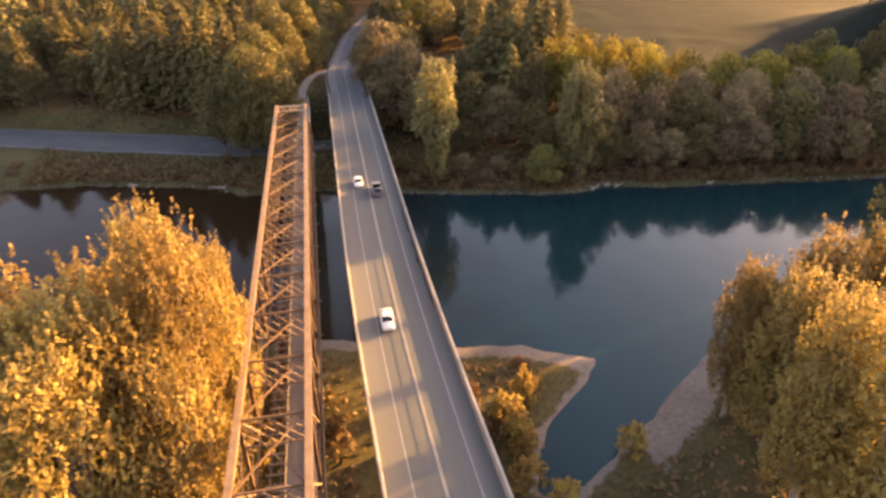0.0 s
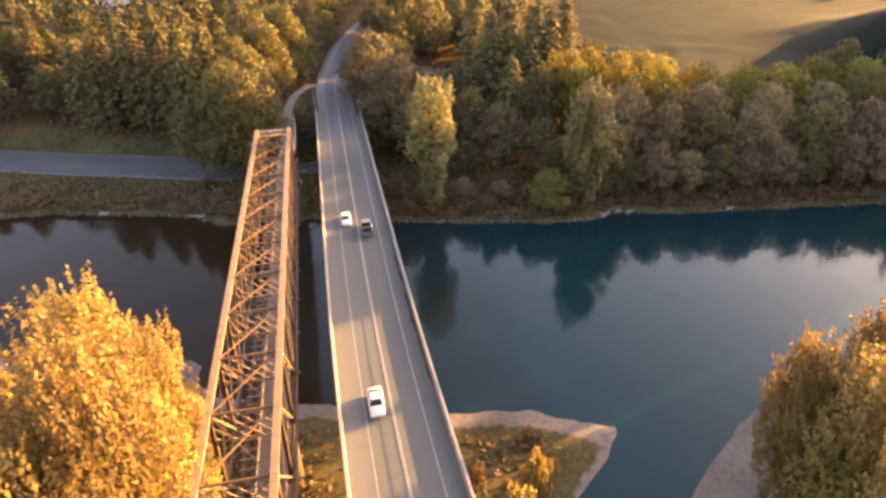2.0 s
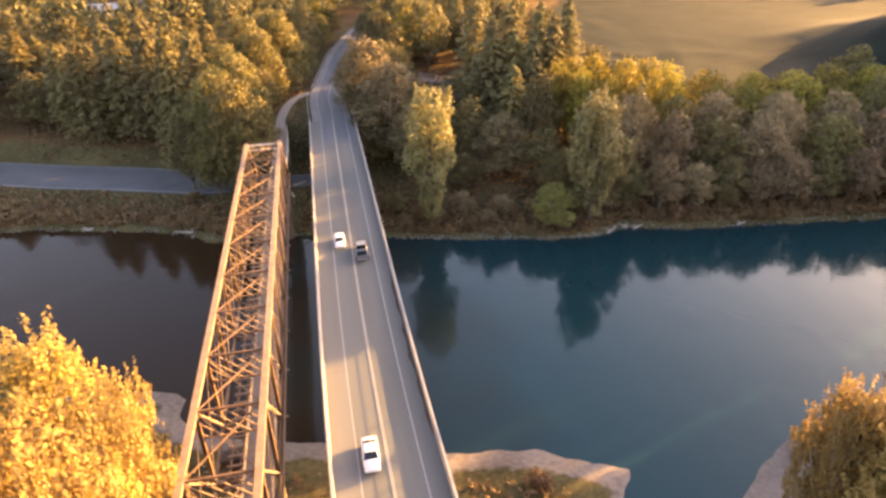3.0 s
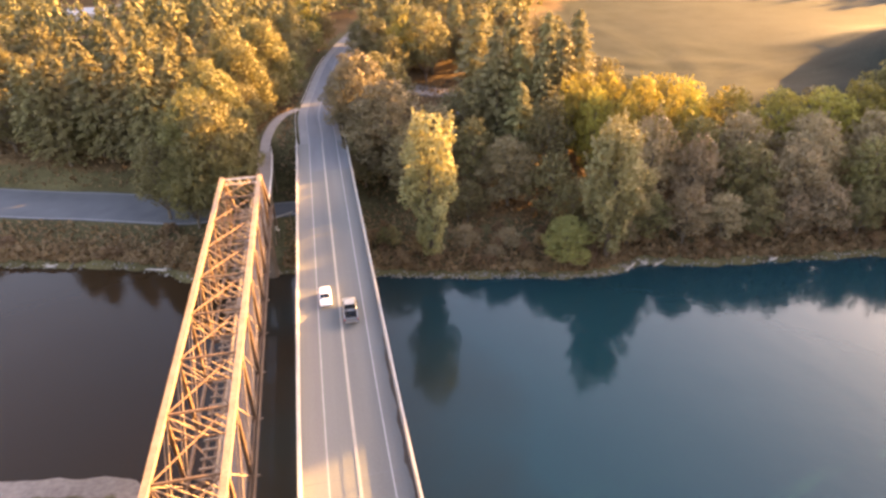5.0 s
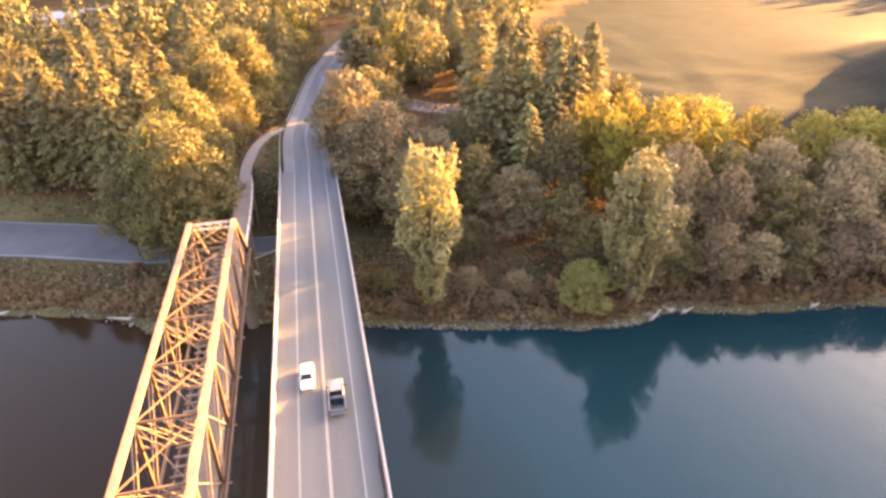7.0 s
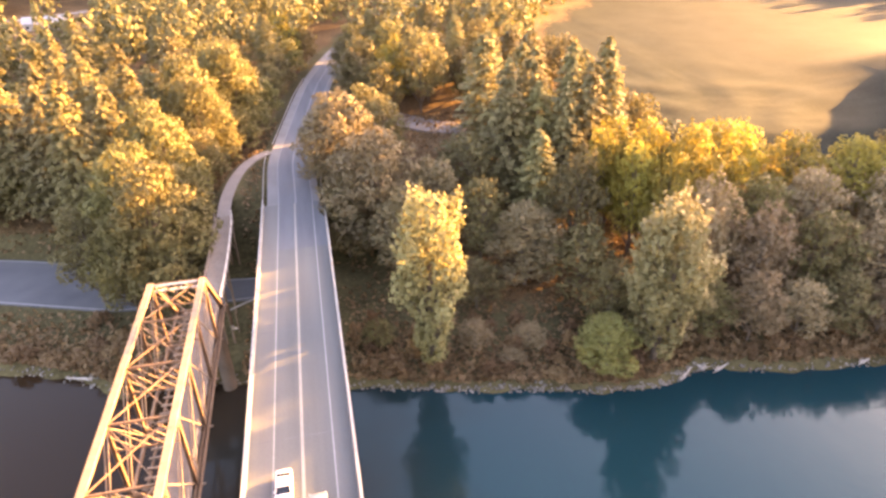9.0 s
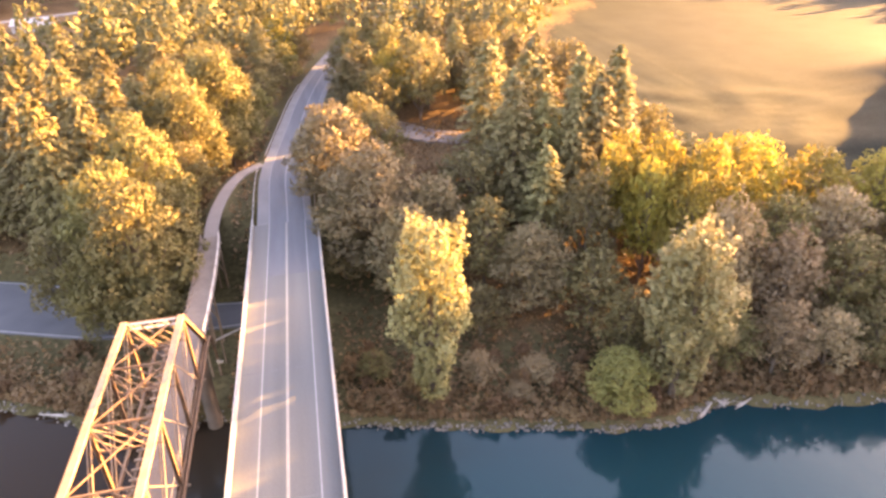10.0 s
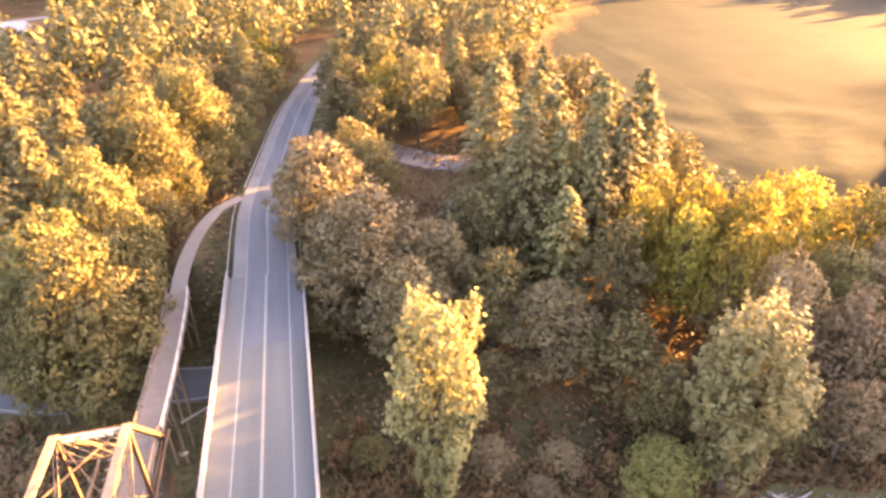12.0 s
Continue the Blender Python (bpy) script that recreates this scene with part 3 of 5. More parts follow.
def highway_bridge():
    root = thing("highway_bridge", (2.65, 120, 0), "long concrete highway bridge with two lanes over the river", "bridge")
    sweep("deck", deck_line(0, ROAD_Z), strip(LEFT, RIGHT, -0.45, 0), CONCRETE_ROAD, root, "pale worn concrete deck")
    for x in (LEFT + 1.6, LEFT + 4.7, RIGHT - 4.7, RIGHT - 1.6):
        sweep("girder", deck_line(x, ROAD_Z), strip(-0.3, 0.3, -2.25, -0.46), CONCRETE, root)
    for y in (-20, 22, 64, 106, 148, 182):
        z, s = float(ground_z(2.65, y)[0]), bend(y)
        pier = block("pier", LEFT + 1.0 + s, RIGHT - 1.0 + s, y - 0.9, y + 0.9, ROAD_Z - 3.6, ROAD_Z - 2.25, PIER, root, "concrete pier cap and columns", 0.12)
        for x in (LEFT + 3.0, RIGHT - 3.0):
            tube("column", (x + s, y, min(z, 0) - 2.5), (x + s, y, ROAD_Z - 3.55), 0.95, 0.95, PIER, pier, sides=20)
    block("abutment", LEFT - 0.6, RIGHT + 0.6, Y1 - 0.4, Y1 + 0.8, 3.0, ROAD_Z - 0.5, PIER, root, "concrete abutment wall")
    for y in np.arange(Y0 + 31, Y1, 21.0):
        s = bend(y)
        block("expansion_joint", LEFT + 0.42 + s, RIGHT - 0.42 + s, y - 0.035, y + 0.035, ROAD_Z - 0.02, ROAD_Z + 0.008, ASPHALT, root, "dark joint across the deck")
    sweep("lane_surface", deck_line(0, ROAD_Z, Y0, 183.98), strip(-0.3, 6.25, -0.03, 0.004), LANE_SURFACE, root, "greyer worn traffic lanes")
    block("asphalt_overlay", -0.32, RIGHT - 0.45, 184.0, Y1, ROAD_Z - 0.02, ROAD_Z + 0.005, ASPHALT, root, "dark asphalt overlay at the bridge end")
    for x, w, m, name in ((-0.3, 0.15, WHITE_LINE, "edge_line"), (6.3, 0.15, WHITE_LINE, "edge_line"), (2.85, 0.34, YELLOW_LINE, "centre_line")):
        sweep(name, deck_line(x, ROAD_Z), strip(-w / 2, w / 2, -0.02, 0.012), m, root, "worn painted line")
    debris_strip(root)
    seg = 6.0
    shape = [(-0.22, 0), (-0.22, 0.18), (-0.13, 0.6), (-0.12, 0.92), (0.14, 0.92), (0.16, 0)]
    for side, x in ((-1, LEFT + 0.2), (1, RIGHT - 0.2)):
        sec = [(side * a, b) for a, b in shape]
        y = Y0
        while y < Y1 - 0.1:
            end = min(y + seg, Y1)
            sweep("parapet", deck_line(x, ROAD_Z, y + 0.02, end - 0.02, 3.0), sec if side > 0 else list(reversed(sec)), CONCRETE, root, "pale concrete kerb parapet")
            y += seg
        post = None
        for k in range(int((Y1 - Y0) / 3.0)):
            y = Y0 + 1.5 + 3.0 * k
            if post is None:
                first = bend(y)
                post = block("rail_post", x - 0.05 + first, x + 0.05 + first, y - 0.07, y + 0.07, ROAD_Z + 0.92, ROAD_Z + 1.5, RAIL_STEEL, root)
            else:
                ob = new("rail_post", post.data)
                ob.parent, ob.location = root, (bend(y) - first, 3.0 * k, 0)
        for h in (1.19, 1.47):
            sweep("rail", deck_line(x, ROAD_Z + h), strip(-0.03, 0.03, -0.02, 0.02), RAIL_STEEL, root)
    return root


# ---- old steel truss bridge beside it ----
TX0, TX1, T_TOP, T_LOW = -15.65, -8.98, 26.4, 15.9
PANEL, T_END = 8.78, 171.4


SWAY = 3.6   # depth of the latticed sway frames under the top struts


def truss_bridge():
    root = thing("truss_bridge", (-12, 100, 0), "rusty brown steel through-truss bridge with a plank trail deck", "bridge")
    nodes = [T_END - PANEL * i for i in range(20)]
    far, near = nodes[1], nodes[-2]
    for x in (TX0, TX1):
        channel("top_chord", (x, near, T_TOP), (x, far, T_TOP), 0.62, 0.5, 0.06, CHORD_STEEL, root, "riveted top chord")
        beam("bottom_chord", (x, nodes[-1], T_LOW), (x, T_END, T_LOW), 0.3, 0.45, STEEL, root)
        channel("end_post", (x, far, T_TOP), (x, T_END, T_LOW), 0.55, 0.45, 0.06, STEEL, root, "inclined end post")
        channel("end_post", (x, near, T_TOP), (x, nodes[-1], T_LOW), 0.55, 0.45, 0.06, STEEL, root, "inclined end post")
        s = 0.17 if x == TX0 else -0.17
        for i in range(1, 19):
            y = nodes[i]
            channel("vertical", (x, y, T_TOP - 0.2), (x, y, T_LOW), 0.4, 0.32, 0.05, STEEL, root, "laced vertical post")
            block("gusset_plate", x - 0.34, x + 0.34, y - 0.55, y + 0.55, T_TOP - 0.55, T_TOP - 0.262, STEEL, root)
            if i < 18:
                a, b = (nodes[i], nodes[i + 1]) if i < 9 else (nodes[i + 1], nodes[i])
                for o in (-0.18, 0.18):
                    beam("diagonal", (x + o, a, T_TOP - 0.25), (x + o, b, T_LOW + 0.2), 0.1, 0.2, CHORD_STEEL, root)
                beam("counter_rod", (x, b, T_TOP - 0.25), (x, a, T_LOW + 0.2), 0.1, 0.12, CHORD_STEEL, root)
    for i in range(1, 19):
        y = nodes[i]
        beam("top_strut", (TX0 + 0.3, y, T_TOP - 0.05), (TX1 - 0.3, y, T_TOP - 0.05), 0.16, 0.26, STEEL, root)
        beam("sway_strut", (TX0 + 0.2, y, T_TOP - SWAY), (TX1 - 0.2, y, T_TOP - SWAY), 0.12, 0.16, STEEL, root)
        for k in range(7):
            a = TX0 + 0.2 + 1.35 * (k - 2.2)
            a0, a1 = max(a, TX0 + 0.2), min(a + SWAY, TX1 - 0.2)
            if a1 - a0 > 0.5:
                beam("sway_bar", (a0, y, T_TOP - 0.15 - (a0 - a)), (a1, y, T_TOP - 0.15 - (a1 - a) * (SWAY - 0.15) / SWAY), 0.1, 0.12, CHORD_STEEL, root)
                if k % 2:
                    beam("sway_rod", (TX0 + TX1 - a0, y + 0.08, T_TOP - 0.15 - (a0 - a)), (TX0 + TX1 - a1, y + 0.08, T_TOP - 0.15 - (a1 - a) * (SWAY - 0.15) / SWAY), 0.05, 0.05, STEEL, root)
        if i < 18:
            beam("top_lateral", (TX0 + 0.2, nodes[i + 1], T_TOP + 0.02), (TX1 - 0.2, nodes[i], T_TOP + 0.02), 0.14, 0.12, STEEL, root)
            beam("top_lateral", (TX0 + 0.2, nodes[i], T_TOP - 0.14), (TX1 - 0.2, nodes[i + 1], T_TOP - 0.14), 0.1, 0.09, STEEL, root)
    for k, z in enumerate((T_TOP - 0.1, T_TOP - 1.5)):
        beam("portal_strut", (TX0, far - 0.1 + 0.9 * k, z), (TX1, far - 0.1 + 0.9 * k, z), 0.22, 0.26, PALE_STEEL, root)
    for k in range(8):
        u0, u1 = k / 8, (k + 1) / 8
        za, zb = (T_TOP - 0.2, T_TOP - 1.4) if k % 2 else (T_TOP - 1.4, T_TOP - 0.2)
        ya, yb = (far, far + 0.8) if k % 2 else (far + 0.8, far)
        beam("portal_lacing", (TX0 + (TX1 - TX0) * u0, ya, za), (TX0 + (TX1 - TX0) * u1, yb, zb), 0.06, 0.06, PALE_STEEL, root)
    for i in range(20):
        beam("floor_beam", (TX0, nodes[i], T_LOW - 0.05), (TX1, nodes[i], T_LOW - 0.05), 0.35, 0.6, STEEL, root)
    for x in (-14.2, -13.1, -12.2, -10.8, -9.5):
        beam("stringer", (x, nodes[-1], T_LOW + 0.1), (x, T_END, T_LOW + 0.1), 0.25, 0.3, STEEL, root)
    for k in range(int((T_END - nodes[-1]) / 1.46)):
        y = nodes[-1] + 0.73 + 1.46 * k
        beam("tie", (-14.6, y, T_LOW + 0.36), (-12.5, y + 0.05 * math.sin(k * 1.7), T_LOW + 0.36), 0.24, 0.2, BLEACHED, root, "old crosswise timber tie")
    for i in range(19):
        block("deck_panel", -12.45, -9.25, nodes[i + 1] + 0.01, nodes[i] - 0.01, T_LOW + 0.46, T_LOW + 0.6, PLANKS, root, "grey plank trail deck")
    for x in (-12.4, -9.3):
        for h in (0.55, 0.9, 1.25):
            beam("trail_rail", (x, nodes[-1], TRAIL_Z + h), (x, T_END, TRAIL_Z + h), 0.09, 0.12, PLANKS, root)
        for k in range(64):
            y = T_END - 1.2 - 2.6 * k
            block("rail_post", x - 0.06, x + 0.06, y - 0.06, y + 0.06, TRAIL_Z, TRAIL_Z + 1.3, PLANKS, root)
    for y in (T_END - 0.3, T_END - PANEL * 9.5, nodes[-1] + 0.3):
        cap = block("pier_cap", TX0 - 0.2, TX1 + 0.2, y - 0.9, y + 0.9, T_LOW - 1.4, T_LOW - 0.36, PIER, root, "concrete cap on round piers", 0.1)
        for x in (TX0 + 1.5, TX1 - 1.5):
            tube("column", (x, y, -2.5), (x, y, T_LOW - 1.38), 1.15, 1.05, PIER, cap, sides=20)
    # brackets outside the river-side truss that carry a pipe, which bends down into the bank
    px, pz = TX1 + 0.45, T_LOW + 0.05
    for y in nodes[1:]:
        beam("bracket", (TX1, y, T_LOW - 0.05), (px + 0.5, y, T_LOW + 0.1), 0.16, 0.2, BLEACHED, root, "bleached timber bracket")
    tube("pipe", (px, nodes[-1], pz + 0.1), (px, T_END - 0.5, pz + 0.1), 0.17, 0.17, STEEL, root, "rusty service pipe", 10)
    bend_line = smooth_line([(px, T_END - 0.5, pz + 0.1), (px, T_END + 1.2, pz - 0.3), (px - 0.05, T_END + 2.3, pz - 2.2), (px - 0.1, T_END + 2.9, 10.2), (px - 0.2, T_END + 3.5, 9.0), (px + 0.2, T_END + 4.4, 8.4)], 0.8)
    for a, b in zip(bend_line, bend_line[1:]):
        tube("pipe_elbow", a, b, 0.2, 0.2, PALE_STEEL if a.z < 10.5 else STEEL, root, "pale curved end of the pipe", 10)
    foot = Vector((-12.3, T_END, 0))
    turn = Matrix.Translation(foot) @ Matrix.Rotation(0.0062, 4, "Z") @ Matrix.Translation(-foot)
    root.matrix_basis = turn @ Matrix.Translation((-12, 100, 0))
    return root


def trail_trestle():
    root = thing("trail_trestle", (-11, 187, 0), "timber approach trestle with grey plank deck and pale rails", "trestle")
    line = [p for p in TRAIL_LINE if p.y < 204]
    for a, b in zip(line, line[1:]):
        beam("deck_board", a + Vector((0, 0.0, -0.1)), b + Vector((0, -0.015, -0.1)), 3.4, 0.2, PLANKS, root)
    for s in (-1.6, 1.6):
        off = Vector((s, 0, 0))
        for h in (0.6, 1.15):
            for a, b in zip(line[::2], line[2::2]):
                beam("rail", a + off + Vector((0, 0, h)), b + off + Vector((0, 0, h)), 0.1, 0.14, PALE_STEEL if s > 0 else PLANKS, root)
        for p in line[::2]:
            block("rail_post", p.x + s - 0.07, p.x + s + 0.07, p.y - 0.07, p.y + 0.07, p.z - 0.05, p.z + 1.22, PLANKS, root)
        beam("stringer", line[0] + off * 0.7 + Vector((0, 0, -0.5)), line[-1] + off * 0.7 + Vector((0, 0, -0.5)), 0.3, 0.6, TIMBER, root)
    for y in (179.5, 187, 202):
        for x in (-12.4, -11.1, -9.8):
            z = float(ground_z(x, y)[0])
            tube("timber_post", (x, y, z - 0.4), (x, y, TRAIL_Z - 0.75), 0.2, 0.18, TIMBER, root, sides=10)
        beam("sway_brace", (-12.5, y, TRAIL_Z - 1.4), (-9.7, y, TRAIL_Z - 7.5), 0.16, 0.2, TIMBER, root)
        beam("cross_cap", (-12.9, y, TRAIL_Z - 0.9), (-9.3, y, TRAIL_Z - 0.9), 0.35, 0.35, TIMBER, root)


def bank_rail():
    """A lone pale rail on two posts, between the trestle and the highway."""
    root = thing("bank_rail", (-7.6, 183, 0), "pale timber rail on two posts beside the trestle", "rail")
    ends = ((-9.75, 181.4, 8.6), (-5.5, 184.6, 8.3))
    beam("rail", ends[0], ends[1], 0.22, 0.26, DRIFTWOOD, root)
    for x, y, z in ((-9.1, 181.9, 8.5), (-6.2, 184.1, 8.35)):
        tube("post", (x, y, ground_at_bank(x, y) - 0.4), (x, y, z - 0.1), 0.14, 0.12, TIMBER, root, sides=8)


def ground_at_bank(x, y):
    return float(ground_z(x, y)[0])


def guardrail(points, label):
    line = smooth_line(points, 2.0)
    root = thing("guardrail", line[0], label, "guardrail")
    sweep("rail", [p + Vector((0, 0, 0.62)) for p in line], [(-0.04, -0.15), (-0.06, -0.08), (0.0, 0.0), (-0.06, 0.08), (-0.04, 0.15), (0.05, 0.15), (0.05, -0.15)], RAIL_STEEL, root)
    for p in line[::1]:
        block("post", p.x - 0.07, p.x + 0.07, p.y - 0.07, p.y + 0.07, p.z - 0.2, p.z + 0.75, TIMBER, root)


highway_bridge()
truss_bridge()
trail_trestle()
bank_rail()
guardrail([(-3.3, 203.6, 17.75), (-3.6, 215, 17.65), (-3.7, 226, 17.3), (-3.4, 233, 17.1)], "weathered steel guardrail along the road edge")
guardrail([(-2.2, 240, 16.9), (0.4, 262, 16.45), (3.4, 286, 16.2), (7, 306, 16.1)], "weathered steel guardrail along the curving road")
guardrail([(8.5, 203.6, 17.75), (8.4, 209, 17.7), (8.6, 214, 17.6)], "short steel guardrail end beside overhanging trees")

# ---- trees ----
def sprays(centres, out, size, lift, rng, ragged=0.35, along=None, stray=0.5):
    """Small folded leaf sprays at the given places, facing outwards and drawn out upwards (or along a bough): vertices and faces."""
    n = len(centres)
    c = out + np.array([0, 0, 0.3]) + rng.normal(0, stray, (n, 3))
    c /= np.linalg.norm(c, axis=1, keepdims=True) + 1e-9
    a = (out * (1 - lift) + np.array([0, 0, 1.0]) * lift if along is None else along) + rng.normal(0, 0.55, (n, 3))
    a -= c * (a * c).sum(1, keepdims=True)
    a /= np.linalg.norm(a, axis=1, keepdims=True) + 1e-9
    b = np.cross(c, a)
    long = size * rng.uniform(1 - ragged, 1 + ragged, (n, 1))
    wide = long * rng.uniform(0.4, 0.65, (n, 1))
    fold = wide * rng.uniform(-0.25, 0.25, (n, 1))
    v = np.stack([centres - a * long * 0.5, centres + b * wide * 0.5 + c * fold - a * long * 0.1 * rng.uniform(-1, 1, (n, 1)),
                  centres + a * long * 0.5, centres - b * wide * 0.5 + c * fold + a * long * 0.1 * rng.uniform(-1, 1, (n, 1))], 1).reshape(-1, 3)
    k = np.arange(n)[:, None] * 4
    f = np.concatenate([k + np.array([0, 1, 2]), k + np.array([0, 2, 3])], 0)
    return v, f


def leaf_mesh(name, v, f, material):
    me = bpy.data.meshes.new(name)
    me.vertices.add(len(v))
    me.vertices.foreach_set("co", v.astype(np.float32).ravel())
    me.loops.add(len(f) * 3)
    me.loops.foreach_set("vertex_index", f.astype(np.int32).ravel())
    me.polygons.add(len(f))
    me.polygons.foreach_set("loop_start", np.arange(0, len(f) * 3, 3, dtype=np.int32))
    me.update(calc_edges=True)
    me.materials.append(material)
    return me


def limb(verts, faces, a, b, r0, r1, sides=6):
    a, b = Vector(a), Vector(b)
    q = (b - a).to_track_quat("Z", "Y")
    k = len(verts)
    for p, r in ((a, r0), (b, r1)):
        for j in range(sides):
            th = 2 * math.pi * j / sides
            verts.append(tuple(p + q @ Vector((r * math.cos(th), r * math.sin(th), 0))))
    for j in range(sides):
        i = (j + 1) % sides
        faces.append((k + j, k + i, k + sides + i, k + sides + j))


def knit(verts, faces, whole):
    """Grows limbs into the stem: each loose piece past the first is joined to the nearest place before it."""
    owner = list(range(len(verts)))

    def top(i):
        while owner[i] != i:
            owner[i] = owner[owner[i]]
            i = owner[i]
        return i

    for f in faces:
        for i in f[1:]:
            owner[top(i)] = top(f[0])
    spots, i = np.array(verts), whole
    while i < len(verts):
        size = i
        root = top(i)
        while size < len(verts) and top(size) == root:
            size += 1
        near = int(np.argmin(np.linalg.norm(spots[:i] - spots[i], axis=1)))
        faces.append((i, i + 1, near))
        i = size


def on_lobes(lobes, n, rng, shell=(0.72, 1.06)):
    """Places on the outside of a heap of rounded lobes, and the way out from it."""
    c, r = np.array([l[0] for l in lobes]), np.array([l[1] for l in lobes])
    weight = (r[:, 0] * r[:, 2]) / (r[:, 0] * r[:, 2]).sum()
    pts, outs, got = [], [], 0
    while got < n:
        k = rng.choice(len(lobes), n, p=weight)
        d = rng.normal(0, 1, (n, 3))
        d /= np.linalg.norm(d, axis=1, keepdims=True)
        p = c[k] + d * r[k] * rng.uniform(*shell, (n, 1))
        depth = np.min(np.linalg.norm((p[:, None, :] - c[None]) / r[None], axis=2), axis=1)
        keep = (depth > 0.66) & ((d[:, 2] > -0.55) | (rng.random(n) < 0.4))
        pts.append(p[keep])
        outs.append(d[keep])
        got += keep.sum()
    return np.concatenate(pts)[:n], np.concatenate(outs)[:n]


def round_lobes(height, radius, rng, count=24, low=0.16):
    """A broad crown: lobes heaped on a dome, uneven in size and height."""
    lobes = [((0, 0, height * 0.55), (radius * 0.6, radius * 0.6, height * 0.26))]
    for k in range(count):
        u = (k + 0.5) / count
        z = height * (low + 0.1 + (0.8 - low) * u ** 0.9)
        spread_r = radius * math.sin(math.pi * min(1.0, 0.3 + 0.66 * u)) ** 0.75 * rng.uniform(0.55, 0.86)
        th = k * 2.4 + rng.uniform(-0.5, 0.5)
        r = radius * rng.uniform(0.24, 0.4) * (1.05 - 0.35 * u)
        lobes.append(((spread_r * math.cos(th), spread_r * math.sin(th), min(z, height - r * 0.9)), (r * 1.12, r * 1.12, r * rng.uniform(0.55, 0.8))))
    return lobes


def tall_lobes(height, radius, rng, count=22, low=0.1, profile=None):
    """A tall, narrow crown of upright lobes, as poplars have."""
    lobes = [((0, 0, height * 0.5), (radius * 0.42, radius * 0.42, height * 0.34))]
    for k in range(count):
        u = (k + 0.5) / count
        z = height * (low + 0.08 + (0.82 - low) * u)
        wide = radius * (math.sin(math.pi * min(1.0, 0.2 + 0.7 * u)) ** 0.6) * rng.uniform(0.4, 0.8)
        if profile:
            wide = radius * float(np.interp(u, [0, 0.15, 0.45, 0.72, 0.9, 1], profile)) * rng.uniform(0.35, 1.0)
        th = k * 2.4 + rng.uniform(-0.6, 0.6)
        r = radius * rng.uniform(0.22, 0.38) * ((1.05 - 0.4 * u) if not profile else (0.75 + 0.35 * u))
        lobes.append(((wide * math.cos(th), wide * math.sin(th), min(z, height - 1.4 * r)), (r, r, r * rng.uniform(1.2, 1.9))))
    return lobes


def broadleaf(name, height, radius, lobes, n, size, lift, leaf, bark, seed, label, category="tree", shoots=0, reach=1.0):
    rng = np.random.default_rng(seed)
    root = thing(name, (0, 0, 0), label, category)
    verts, faces = [], []
    r = height * 0.014 + 0.06
    bend = [Vector((0, 0, -0.6))]
    for k in range(1, 6):
        bend.append(Vector((rng.normal(0, 0.012 * height * k / 3), rng.normal(0, 0.012 * height * k / 3), height * 0.85 * k / 5)))
    for k in range(5):
        limb(verts, faces, bend[k], bend[k + 1], r * (1.25 - 0.22 * k), r * (1.03 - 0.22 * k) + 0.02, 8)
    for c, rad in lobes[1:]:
        c = Vector(c)
        foot = bend[min(4, max(1, int(c.z / height * 4.2)))]
        foot = foot.lerp(Vector((0, 0, foot.z)), 0.3) - Vector((0, 0, height * 0.06))
        mid = foot.lerp(c, 0.55) + Vector((0, 0, rad[2] * 0.15))
        limb(verts, faces, foot, mid, r * 0.42, r * 0.26)
        limb(verts, faces, mid, c, r * 0.26, r * 0.1)
    knit(verts, faces, 16)
    trunk = solid("trunk", verts, faces, bark, root)
    p, out = on_lobes(lobes, n, rng)
    if shoots:
        foot, way = on_lobes(lobes, shoots, rng, (0.9, 1.0))
        keep = way[:, 2] > -0.1
        foot, way = foot[keep], way[keep] * 0.45 + np.array([0, 0, 0.8])
        along = rng.uniform(0, 1, (len(foot), 14, 1))
        long = rng.uniform(0.9, 2.3, (len(foot), 1, 1)) * reach * size / 0.8
        q = foot[:, None, :] + way[:, None, :] * along * long + rng.normal(0, 0.16 * size, (len(foot), 14, 3)) * (1.15 - along)
        p = np.concatenate([p, q.reshape(-1, 3)])
        out = np.concatenate([out, np.repeat(way, 14, 0)])
    v, f = sprays(p, out, size, lift, rng)
    crown = new("crown", leaf_mesh("crown", v, f, leaf))
    crown.parent = root
    return root


